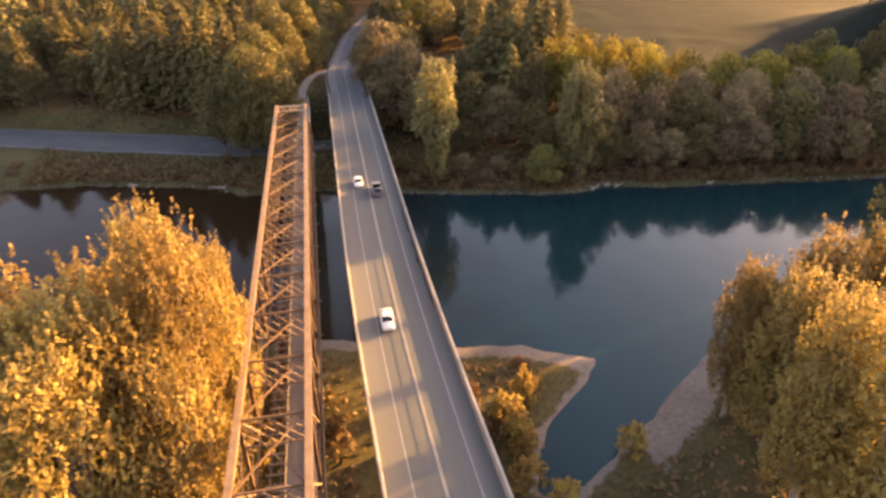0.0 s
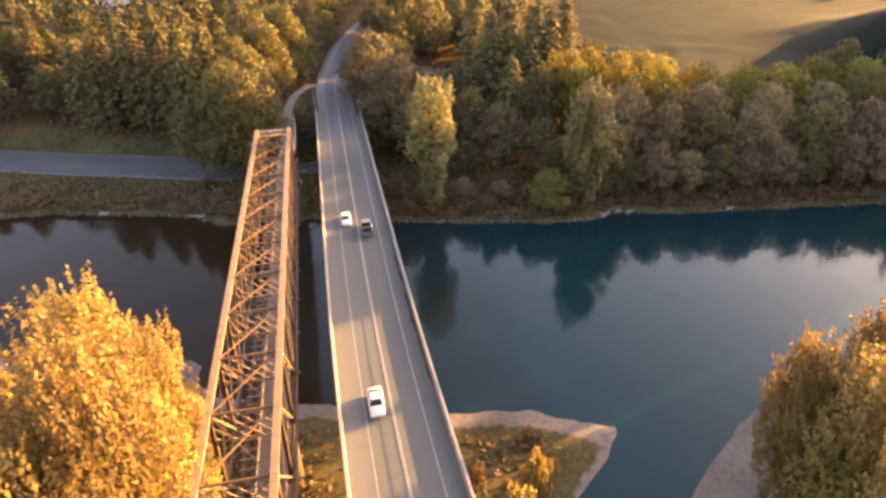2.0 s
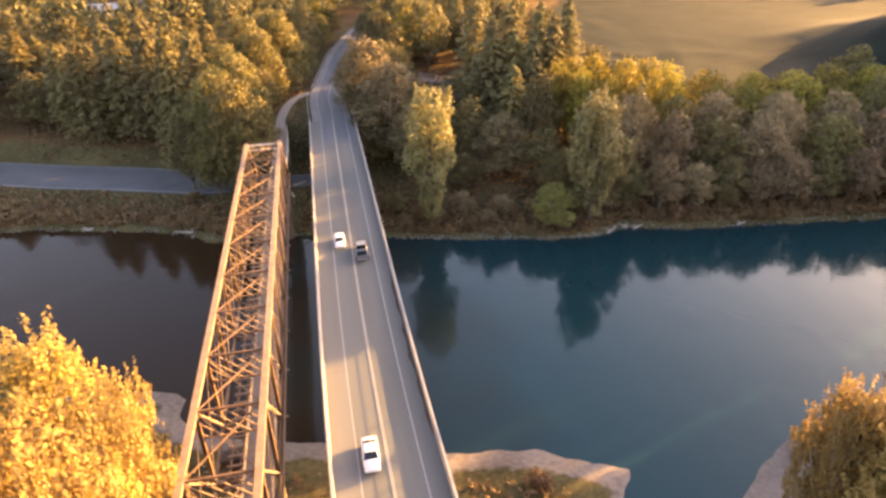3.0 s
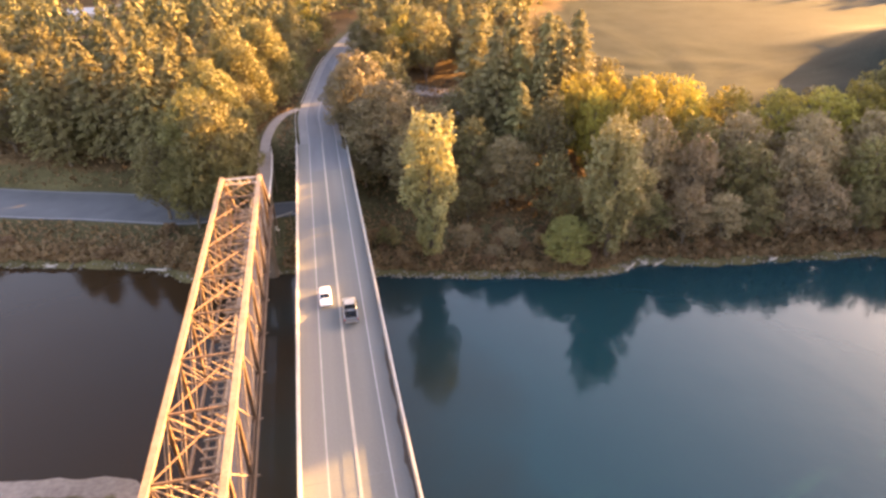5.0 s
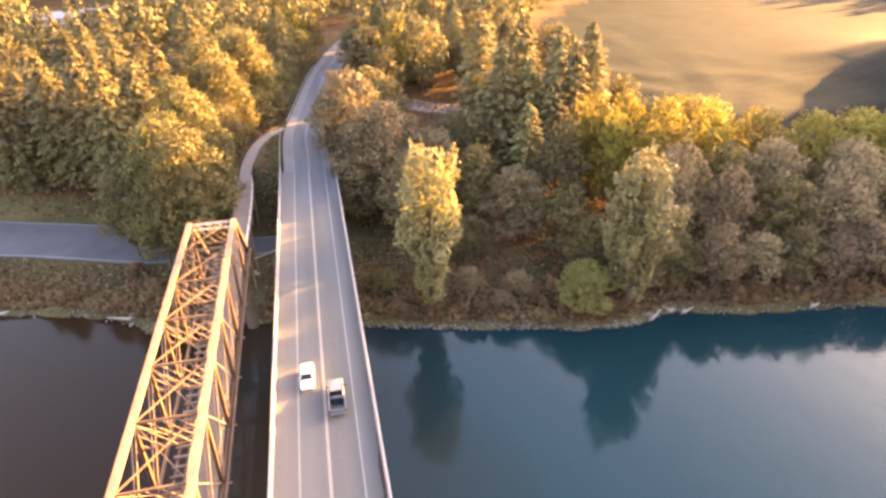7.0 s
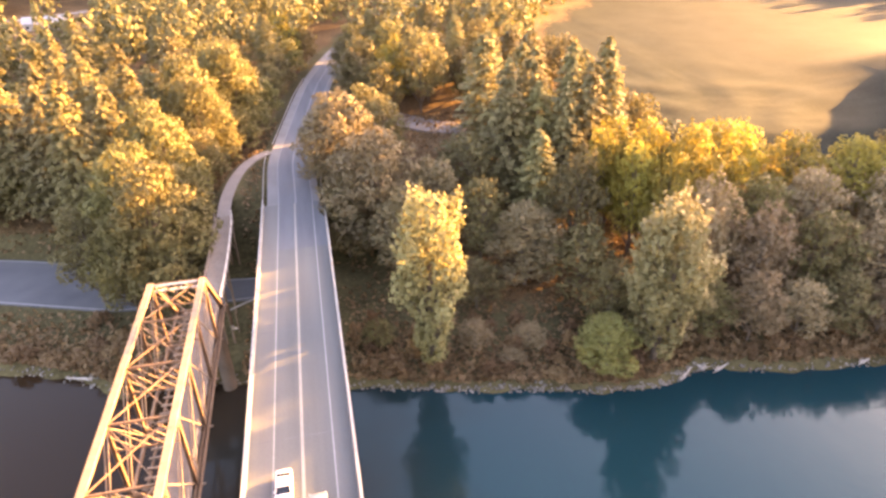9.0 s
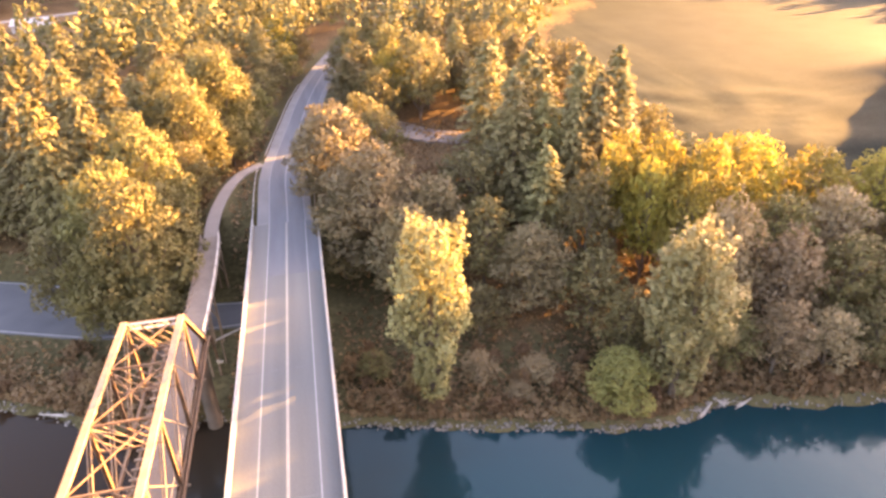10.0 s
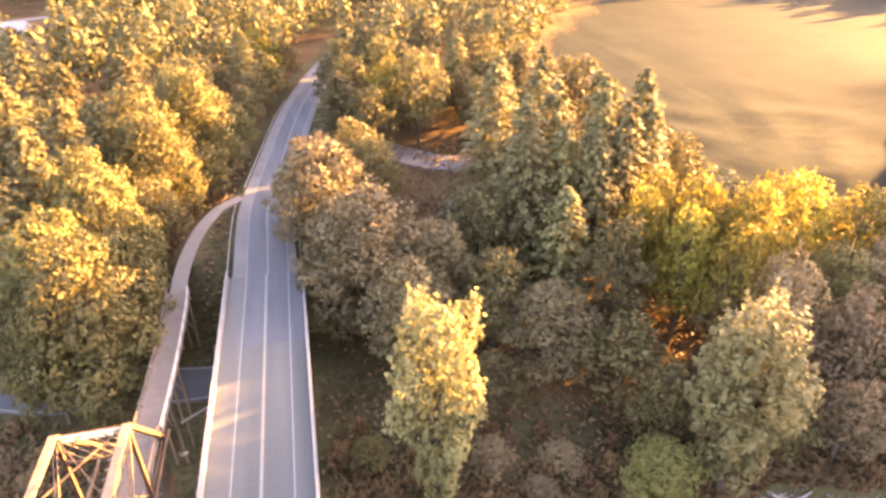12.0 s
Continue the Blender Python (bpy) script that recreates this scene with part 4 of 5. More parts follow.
def conifer(name, height, radius, n, size, leaf, seed, label):
    rng = np.random.default_rng(seed)
    root = thing(name, (0, 0, 0), label, "tree")
    verts, faces = [], []
    limb(verts, faces, (0, 0, -0.6), (0, 0, height * 0.55), height * 0.013, height * 0.008, 8)
    limb(verts, faces, (0, 0, height * 0.55), (0, 0, height * 0.985), height * 0.008, 0.03, 8)
    pts, outs, ways = [], [], []
    rows, boughs = 30, 7
    per = n // (rows * boughs)
    for i in range(rows):
        u = i / (rows - 1)
        z = height * (0.12 + 0.86 * u ** 0.9) + rng.normal(0, 0.25)
        reach = radius * (1 - u) ** 0.62 * (0.7 + 0.3 * min(1, u * 5)) + 0.5
        for j in range(boughs):
            th = j * 2 * math.pi / boughs + i * 2.2 + rng.normal(0, 0.25)
            lng = reach * rng.uniform(0.65, 1.12)
            way = np.array([math.cos(th), math.sin(th), 0.0])
            drop = rng.uniform(0.22, 0.5)
            tip = way * lng
            limb(verts, faces, (0, 0, z), (tip[0], tip[1], z - drop * lng * 0.8), 0.07 * (1 - u) + 0.02, 0.015, 4)
            s = rng.uniform(0.12, 1.0, per) ** 0.7
            p = way * (s * lng)[:, None]
            side = np.array([-way[1], way[0], 0.0])
            p = p + side * (rng.normal(0, 0.17, per) * lng * (1.15 - s))[:, None]
            p[:, 2] = z - drop * lng * s ** 1.2 + 0.3 * lng * np.maximum(0, s - 0.7) + rng.normal(0, 0.2, per)
            pts.append(p)
            outs.append(np.tile(way * 0.55 + np.array([0, 0, 0.6]), (per, 1)))
            ways.append(np.tile(way * 1.2 - np.array([0, 0, 0.5]), (per, 1)))
    knit(verts, faces, 16)
    solid("trunk", verts, faces, BARK, root)
    v, f = sprays(np.concatenate(pts), np.concatenate(outs), size, 0.15, rng, along=np.concatenate(ways), stray=0.4)
    crown = new("crown", leaf_mesh("crown", v, f, leaf))
    crown.parent = root
    return root


def recoloured(root, leaf, label):
    """The same tree with other leaves."""
    twin = copy_thing(root, Matrix())
    for o in twin.children:
        if o.name.startswith("crown"):
            o.data = o.data.copy()
            o.data.materials[0] = leaf
    return tagged(twin, label)


HOLD = []          # patterns, placed like every other tree by their first use


def pattern(root, height, radius):
    HOLD.append(root)
    return dict(root=root, height=height, radius=radius, used=False)


def ground_at(x, y):
    return float(ground_z(x, y)[0])


def plant(pat, x, y, top, radius, turn, label="", group="", sink=0.15):
    z = ground_at(x, y) - sink
    k, w = (top - z) / pat["height"], radius / pat["radius"]
    m = Matrix.Translation((x, y, z)) @ Matrix.Rotation(turn, 4, "Z") @ Matrix.Diagonal((w, w, k, 1))
    if not pat["used"]:
        ob = pat["root"]
        ob.matrix_basis = m
        pat["used"] = True
    else:
        ob = copy_thing(pat["root"], Matrix())
        ob.matrix_basis = m
    return tagged(ob, label, "", group)


def rng_of(seed):
    return np.random.default_rng(seed)


ROUND, TALL, FIR = [], [], []
for s in (1, 2, 3):
    ROUND.append(pattern(broadleaf("broadleaf_tree", 30, 10, round_lobes(30, 10, rng_of(s), 30), 3000, 1.06, 0.2, LEAF_OLIVE, BARK, s,
                                   "broad leafy tree with a dense olive-green crown", shoots=110, reach=0.55), 30, 10))
MAPLE = []
for s in (6, 7):
    MAPLE.append(pattern(broadleaf("broadleaf_tree", 30, 10, round_lobes(30, 10, rng_of(s), 44, 0.1), 8400, 0.82, 0.15, LEAF_GREEN, BARK, s,
                                   "broad maple with dense dull green foliage beside the road", shoots=220, reach=0.5), 30, 10))
ROUND_GREEN, ROUND_GREEN2 = MAPLE
TRAIL_TREE = [pattern(recoloured(m["root"], LEAF_AMBER, "broad tree with olive and golden crown beside the trail"), 30, 10) for m in MAPLE]
ROUND_TAN = [pattern(recoloured(ROUND[k]["root"], LEAF_TAN, "leafy bank tree with tan and olive autumn foliage"), 30, 10) for k in (0, 1)]
ROUND_GOLD = [pattern(recoloured(ROUND[k]["root"], LEAF_YELLOW, "broad tree with bright yellow autumn foliage"), 30, 10) for k in (1, 2)]
ROUND_AMBER = [pattern(recoloured(ROUND[k]["root"], LEAF_AMBER, "broad tree turning amber and olive in autumn"), 30, 10) for k in (0, 2)]
LOW = []
for s in (4, 5):
    LOW.append(pattern(broadleaf("broadleaf_tree", 30, 10, round_lobes(30, 10, rng_of(s), 26), 2200, 1.31, 0.2, LEAF_OLIVE, BARK, s,
                                 "leafy tree of the wood with an olive crown", shoots=45, reach=0.6), 30, 10))
LOW += [pattern(recoloured(LOW[0]["root"], LEAF_AMBER, "leafy tree of the wood turning amber"), 30, 10)]
for s in (11, 12):
    TALL.append(pattern(broadleaf("cottonwood", 32, 6.5, tall_lobes(32, 6.5, rng_of(s), 38, 0.02, (0.3, 0.55, 0.85, 0.95, 0.8, 0.45)), 6200, 0.8, 0.55, LEAF_PALE, BARK, s,
                                  "tall narrow cottonwood with pale olive-gold leaves on the river bank", shoots=330), 32, 6.5))
for s in (21, 22, 23):
    FIR.append(pattern(conifer("fir_tree", 38, 8.0, 5500, 0.97, NEEDLES, s, "tall fir with feathery drooping olive boughs"), 38, 6.0))
FIR_WARM = pattern(recoloured(FIR[1]["root"], LEAF_SILVER, "tall fir with straw-coloured sunlit boughs"), 38, 6.0)
BUSH = pattern(broadleaf("bush", 5, 3, round_lobes(5, 3, rng_of(31), 12, 0.05), 360, 0.85, 0.55, LEAF_WEED, BARK, 31, "low brownish-olive riverside bush", "bush"), 5, 3)
BUSH_GOLD = pattern(recoloured(BUSH["root"], LEAF_GOLD, "low golden-yellow bush on the sandbar"), 5, 3)

# near bank: tall golden cottonwoods, built finer
def hero(seed, n):
    return pattern(broadleaf("cottonwood", 40, 8.2, tall_lobes(40, 8.2, rng_of(seed), 64, 0.14), n, 0.64, 0.62, LEAF_GOLD, PALE_BARK, seed,
                             "tall cottonwood with golden autumn leaves near the truss bridge", shoots=950, reach=1.7), 40, 8.2)


HERO = [hero(41, 13500), hero(42, 13500)]
HERO_AMBER = [pattern(recoloured(HERO[0]["root"], LEAF_BRONZE, "cottonwood with bronze-brown leaves on the sandy bank"), 40, 8.2)] * 2
turns = random.Random(5)
for k, (x, y, top, r) in enumerate([(-20.2, 64.5, 47.5, 6.2), (-19.3, 74, 38.3, 5.0), (-28, 85.2, 38.6, 6.6), (-21, 80.8, 35.2, 4.6), (-28, 69.5, 41, 6.8), (-31, 61.5, 42, 7.5), (-18.4, 68.3, 36.5, 5.0), (-38, 67, 41.5, 8), (-29, 55, 40, 7), (-20.2, 58, 37, 5.6), (-25.5, 61, 41, 6)]):
    plant(HERO[k % 2], x, y, top, r, turns.uniform(0, 6.3))
for k, (x, y, top, r) in enumerate([(51, 64, 31.5, 6.4), (47.5, 54, 36, 5.4), (53.5, 69, 26, 6), (62, 73, 31, 6.6), (49.3, 71.2, 29.4, 4.4), (72, 72, 32, 7.5), (57, 58, 31, 7.2), (50, 47, 37, 8)]):
    plant((HERO_AMBER if k == 6 else HERO)[k % 2], x, y, top, r, turns.uniform(0, 6.3), "cottonwood with bronze-brown leaves on the sandy bank" if k == 6 else "tall cottonwood with golden-amber leaves on the sandy bank")

PLACED = []


def row(kinds, places, label="", group=""):
    for k, (x, y, top, r) in enumerate(places):
        plant(kinds[k % len(kinds)], x, y, top, r, turns.uniform(0, 6.3), label, group)
        PLACED.append((x, y, r))


# off to the side on the near bank, and downstream; some added unseen to shade the bank
row(ROUND_AMBER + TALL, [(133, 109.5, 28.5, 8), (94, 78, 30, 8), (112, 90, 31, 9), (134, 102, 34, 9), (236, 122, 40, 9)])
row(ROUND_AMBER, [(85, 87, 22, 6), (97, 95, 25, 6), (112, 107, 24.5, 7), (119, 110.5, 26, 6), (126, 110, 27.2, 7)])
# thin unseen trees added to throw two shadow bands across the deck
row(TALL, [(115, 104.1, 42.4, 1.9), (126, 121, 45.3, 1.9)])
# unseen wooded rise added downstream to keep the far half of the bridge in shade
COARSE = pattern(broadleaf("broadleaf_tree", 30, 10, round_lobes(30, 10, rng_of(9), 20), 900, 2.3, 0.2, LEAF_OLIVE, BARK, 9, "unseen tree added on the downstream rise to cast shade"), 30, 10)
for across, lift, r in ((104.5, 7, 10), (111.4, 7, 10), (118.3, 7, 10), (125.2, 1.8, 10), (132.3, 1.9, 9.5), (139.8, -4, 6), (147.8, 3.2, 8.5)):
    for x in (203, 220, 238):
        row([COARSE], [(x, across + 0.325 * (x - 2) + turns.uniform(-1, 1), 17.8 + 0.195 * (x - 2) + lift + turns.uniform(-0.4, 0.8), r)])
for across, lift, r in ((128.7, 1.6, 7), (151, 3.4, 5.5), (172.5, 2, 5)):
    row([COARSE], [(x, across + 0.325 * (x - 2), 17.8 + 0.195 * (x - 2) + lift, r) for x in (211, 229)])
# more unseen trees, added to block sun streaks on the water
row([COARSE], [(262, 170.5, 52, 9), (275, 175.5, 55, 9), (258, 178.2, 52, 6), (270, 182.1, 54, 6)])
# far bank, by the water
row(TALL, [(23.1, 165.5, 35.4, 6.2), (59.7, 158.6, 33.2, 7.0), (66, 162, 22, 5.5)])
SHRUB_TREE = pattern(recoloured(MAPLE[0]["root"], LEAF_LIME, "small dense yellow-green tree at the water's edge"), 30, 10)
row([SHRUB_TREE], [(50.6, 158.6, 13.2, 5.0)], "small dense yellow-green tree at the water's edge")
row([ROUND_GREEN2, ROUND[1]], [(44.7, 182, 23.6, 7), (55.5, 185.5, 31.5, 6)])
row([ROUND[1]], [(55, 167, 18, 5), (34, 178, 15, 5), (38, 190, 26, 6)])
row([ROUND_TAN[0], ROUND[1], ROUND_TAN[1]], [(64, 162, 13, 4.5), (71, 162.5, 15, 5), (78, 159.5, 17, 5), (86, 158, 15, 5), (93.5, 157, 16, 5), (101, 156, 14, 5), (109, 155.5, 16, 5.5), (117, 154, 15, 5), (126, 153, 17, 5.5), (135, 151.5, 16, 5.5),
                               (144, 151, 18, 6), (40, 166, 8, 3.2), (31, 168, 9, 3.2), (15, 173, 8, 3), (36.5, 163.5, 5.5, 2.2)], "low leafy tree leaning over the water's edge")
# maples that overhang the road
row([ROUND_GREEN, ROUND_GREEN2], [(19, 199, 34.3, 11.0), (13.2, 212, 38.6, 9.2), (24, 189.5, 26, 7.5), (30, 198, 28, 7.5), (12.6, 199, 25, 6.2), (11.8, 226, 33, 6.4)])
# left of the trail
row(TRAIL_TREE, [(-20.5, 191, 35.4, 9.0), (-25, 199, 36.4, 9), (-27.5, 190.5, 26, 6.0), (-21.8, 211, 37.6, 8.2), (-24.5, 218, 38.2, 8), (-17.5, 235, 39, 8.3),
                               (-20.5, 243.5, 41, 8.8), (-12, 255, 42, 8.5), (-14.5, 259, 39.5, 8)], "broad tree with olive and golden crown beside the trail")
row([ROUND[1], ROUND[2]], [(-18.5, 187, 23, 5.5), (-16, 222, 30, 5.5), (-13.5, 243, 29, 5.5), (-8.5, 268, 32, 6), (-17.5, 203, 30, 6), (-15.9, 199, 25.5, 5.2), (-31, 206, 30, 7), (-35, 197, 26, 6)])
row([FIR_WARM, FIR[0], FIR[2]], [(-38, 214, 43, 6.5), (-45, 223, 41, 6.5), (-54, 228, 40, 6.5), (-65, 229, 37.5, 6.5), (-33, 222, 40, 6), (-72, 234, 37, 6), (-49, 236, 42, 6.5), (-60, 240, 41, 6.5), (-41, 240, 43, 6.5), (-30, 233, 41, 6)])
row([ROUND[2], ROUND_AMBER[1]], [(-43, 226, 27, 7), (-57, 232, 26, 7), (-68, 238, 27, 7), (-82, 240, 29, 8)])
row([LOW[0], LOW[2], ROUND[1]], [(-6.5, 256, 27, 4.8), (-4.5, 269, 28, 5), (-3, 282, 29, 5.2), (-0.5, 296, 29, 5.5), (3, 311, 30, 5.5), (8, 328, 31, 6), (21, 301, 31, 5.5), (25.5, 313, 34, 7), (32, 327, 36, 8), (-10, 246, 27, 5)], "leafy tree crowding the road edge")
# firs on the right
row(FIR, [(48.5, 206.5, 41, 6.2), (48, 225, 44, 7), (54.5, 206, 38, 6), (65, 204.5, 41, 6.2), (61, 236, 39, 6.3), (73, 226, 39, 6), (57, 216, 42, 6.2), (51.5, 196, 31, 5.5), (68, 215, 39, 6),
          (54, 241, 41, 6.5), (66, 246, 40, 6.5), (77, 240, 37, 6), (59, 202, 37, 5.5), (50.5, 214, 41, 6), (71, 207, 40, 5.5), (63, 209.5, 44, 6), (73, 214, 44, 6)])
row(ROUND_GOLD, [(71.5, 189.5, 35, 6.4), (67, 195.5, 34, 5.6), (79.5, 187, 34, 6.4), (87, 191, 33, 6.6), (76, 182, 35, 6.2), (66.5, 184, 33.5, 5), (62.5, 190.5, 33.5, 5), (70, 177.5, 33, 5), (96, 195, 29.5, 7.2), (105, 190, 28.5, 7.5), (117, 186, 28, 8), (129, 184, 28, 8),
                 (141, 187, 28, 8), (154, 184, 28, 8)], "bright yellow autumn tree in a row by the meadow")
row(ROUND_TAN + [ROUND_AMBER[1]], [(75, 172.5, 30, 6.2), (84, 168, 24.5, 6.8), (95, 166, 23.5, 7), (106, 163, 23.5, 7), (114, 168.5, 26.3, 7), (123, 160, 23.5, 7), (135, 158, 24.5, 7), (72, 179.5, 26, 5.5),
                               (89, 178, 26, 7), (101, 178, 26, 7), (150, 160, 26, 8), (163, 170, 28, 8), (118, 176, 25, 7), (133, 172, 25, 7)])
row([ROUND_AMBER[0], ROUND[2], ROUND_GOLD[0]], [(25, 279, 36, 8), (40, 264, 41, 8), (33, 268, 37, 7), (27, 256, 34, 6.5), (24, 227, 33, 6), (0, 326, 36, 8), (36, 292, 38, 8)])

# sandbar and bank bushes
for k, (x, y, top, r) in enumerate([(20.8, 79, 9.3, 2.1), (17.2, 75.2, 8.4, 3.0), (18.2, 73.6, 5.0, 2.4), (23.2, 80.5, 6.0, 1.5), (61.5, 87, 4.6, 1.7), (63.6, 86.5, 3.6, 1.5), (33.4, 67.8, 6.2, 2.3), (19, 71, 5, 2.2), (17.5, 65, 6.5, 2.6), (21, 61, 5.5, 2.4)]):
    plant(BUSH_GOLD, x, y, top, r, turns.uniform(0, 6.3), group="bushes on the sandbar")
for k in range(70):
    x, y = turns.uniform(-14, 34), turns.uniform(52, 92)
    if ground_at(x, y) > 0.75 and not (-4 < x < 9.5):
        plant(BUSH, x, y, ground_at(x, y) + turns.uniform(1.5, 4.5), turns.uniform(1.2, 2.8), turns.uniform(0, 6.3), group="bushes on the sandbar")
for k in range(150):
    x = turns.uniform(-95, 150)
    y = float(np.interp(x, [p[0] for p in FAR_SHORE[1:20]], [p[1] for p in FAR_SHORE[1:20]])) + turns.uniform(1.6, 13)
    d = float(line_distance(np.array([x]), np.array([y]), LOWER_LINE)[0][0])
    if d > lower_width(x) / 2 + 2.5 and (x > 10 or k % 3 == 0) and not (-5.5 < x < 10.5) and not (-16 < x < -7):
        h = turns.uniform(1.2, 3.2) if x < 10 else turns.uniform(1.5, 5)
        plant(BUSH, x, y, ground_at(x, y) + h, turns.uniform(1.2, 2.4), turns.uniform(0, 6.3), group="bushes along the far bank")

# the woods between and behind
CLEARINGS = [(34, 219, 11), (37, 230, 11), (33, 241, 9), (39, 252, 13), (43, 235, 9), (38.5, 219, 8), (34, 209, 6), (38, 270, 7), (12, 178, 7), (36, 172, 6), (-8, 232, 9), (-5, 216, 7), (-8, 200, 6), (-9, 188, 6), (48, 172, 5), (22, 180, 5)]


def open_spots(x, y, road=10.5, shore=7.0):
    """Which of the places lie in the wood, clear of water, meadow, roads and clearings."""
    ok = (inside_distance(x, y, FAR_SHORE) > shore) & (inside_distance(x, y, FIELD_EDGE) < -4)
    ok &= line_distance(x, y, ROAD_LINE)[0] > road
    ok &= line_distance(x, y, LOWER_LINE)[0] > np.interp(x, [-60, -30, -18, 0], [13.0, 12.5, 9.5, 8.5])
    ok &= line_distance(x, y, TRAIL_LINE)[0] > 6
    for a, b, r in CLEARINGS:
        ok &= np.hypot(x - a, y - b) > r
    ok &= ~((x < -17) & (y < np.interp(x, [-100, -71, -38, -17], [240, 228, 216, 207])))
    ok &= ~((x > 85) & (x < 192) & (y > 195) & (y < 310))
    return ok & ~((x > -17) & (x < 12) & (y < 206))


fill = LOW + LOW + FIR + [ROUND[0], FIR_WARM, FIR_WARM]
spots = np.random.default_rng(8).uniform((-115, 160), (190, 306), (2600, 2))
spots = spots[open_spots(spots[:, 0], spots[:, 1], 13.5)]
count = 0
for x, y in spots.tolist():
    if count < 150 and all(math.hypot(x - a, y - b) > 5.2 + r * 0.62 for a, b, r in PLACED):
        pat = fill[turns.randrange(len(fill))]
        if 33 < x < 200 and y < 262 and pat in FIR + [FIR_WARM]:
            pat = LOW[turns.randrange(3)]
        if x < -25 and y < 250 and turns.random() < 0.5:
            pat = FIR_WARM
        r = turns.uniform(5.5, 8) * (0.85 if pat in FIR or pat is FIR_WARM else 1.0)
        top = ground_at(x, y) + turns.uniform(15, 24) + (5 if pat in FIR else 0)
        plant(pat, x, y, top, r, turns.uniform(0, 6.3), group="trees of the wood")
        PLACED.append((x, y, r))
        count += 1


def far_woods():
    """All the wood too far off to tell its trees apart, as one mesh."""
    rng = np.random.default_rng(77)
    shapes = []
    for s in range(6):
        p, o = on_lobes(round_lobes(26, 7.5, np.random.default_rng(200 + s), 14), 225 if s < 3 else 90, rng)
        shapes.append(sprays(p, o, 2.4 if s < 3 else 4.2, 0.45, rng))
    u = rng.uniform(0, 1, 340)
    th = rng.uniform(0, 6.283, 340)
    rr = 5.5 * (1 - u) ** 0.8 * rng.uniform(0.7, 1.05, 340) + 0.2
    p = np.stack([rr * np.cos(th), rr * np.sin(th), 3 + 29 * u], 1)
    shapes.append(sprays(p, np.stack([np.cos(th), np.sin(th), 0.2 + 0 * th], 1), 2.0, 0.2, rng))
    vs, fs, k, made = [], [], 0, []
    spots = rng.uniform((-330, 165), (520, 620), (9000, 2))
    sx, sy = spots[:, 0], spots[:, 1]
    ok = open_spots(sx, sy, 10, 8) & ~((sx > -118) & (sx < 192) & (sy < 304))
    ok &= (np.hypot(sx + 121, sy - 462) > 24) & ~((np.abs((sy - 493) - (sx + 134) * 0.82) < 9) & (sx > -160) & (sx < -70))
    ahead, aside = (sx + 116) * 0.35 - (sy - 448) * 0.94, (sx + 116) * 0.94 + (sy - 448) * 0.35
    ok &= ~((ahead > -14) & (ahead < 115) & (np.abs(aside) < 19))          # open ground before the house
    back = 486 + (sx + 123) * 0.6 - sy
    ok &= ~((back > -9) & (back < 85) & (sx > -175) & (sx < -72))         # and before the track
    kept = np.empty((0, 2))
    for x, y in spots[ok].tolist():
        if len(kept) and np.min(np.maximum(np.abs(kept[:, 0] - x), np.abs(kept[:, 1] - y))) < 8:
            continue
        kept = np.vstack([kept, (x, y)])
        made.append((x, y))
        v, f = shapes[(0, 1, 2, 6)[rng.integers(0, 4)] if -190 < x < 345 and y < 560 else rng.integers(3, 6)]
        t, w, h = rng.uniform(0, 6.283), rng.uniform(0.8, 1.2), rng.uniform(0.75, 1.2)
        c, s = math.cos(t) * w, math.sin(t) * w
        g = ground_at(x, y)
        vs.append(np.stack([v[:, 0] * c - v[:, 1] * s + x, v[:, 0] * s + v[:, 1] * c + y, v[:, 2] * h + g], 1))
        fs.append(f + k)
        k += len(v)
        if len(made) > 1250:
            break
    ob = new("far_woods", leaf_mesh("far_woods", np.concatenate(vs), np.concatenate(fs), LEAF_FAR))
    tagged(ob, "distant mixed wood in hazy autumn colours", "woods", kind="stuff")


def undergrowth():
    """Low leafy ground cover under the trees, as one mesh."""
    rng = np.random.default_rng(91)
    x, y = rng.uniform(-90, 150, 60000), rng.uniform(44, 262, 60000)
    bx = rng.uniform(-90, 150, 16000)
    by = np.interp(bx, [q[0] for q in FAR_SHORE[1:21]], [q[1] for q in FAR_SHORE[1:21]]) + rng.exponential(3.5, 16000) + 0.6
    x, y = np.concatenate([x, bx]), np.concatenate([y, by])
    keep = (inside_distance(x, y, FAR_SHORE) > 0.9) | (inside_distance(x, y, NEAR_SHORE) > 6)
    keep &= inside_distance(x, y, FIELD_EDGE) < 0
    for line, far in ((ROAD_LINE, 6.8), (TRAIL_LINE, 2.4)):
        keep &= line_distance(x, y, line)[0] > far
    keep &= line_distance(x, y, LOWER_LINE)[0] > np.interp(x, [-60, -30, -18, 0], [9.5, 9.0, 6.0, 4.5])
    keep &= ~((x > -5) & (x < 10) & (y < 203) & (rng.random(len(x)) < 0.7))
    x, y = x[keep], y[keep]
    z = ground_z(x, y) + rng.uniform(0.05, 0.8, len(x))
    v, f = sprays(np.stack([x, y, z], 1), rng.normal(0, 0.5, (len(x), 3)) + np.array([0, 0, 0.5]), 1.05, 0.5, rng)
    ob = new("undergrowth", leaf_mesh("undergrowth", v, f, LEAF_WEED))
    tagged(ob, "low brownish undergrowth and tall weeds on the banks", "undergrowth", kind="stuff")


far_woods()
undergrowth()

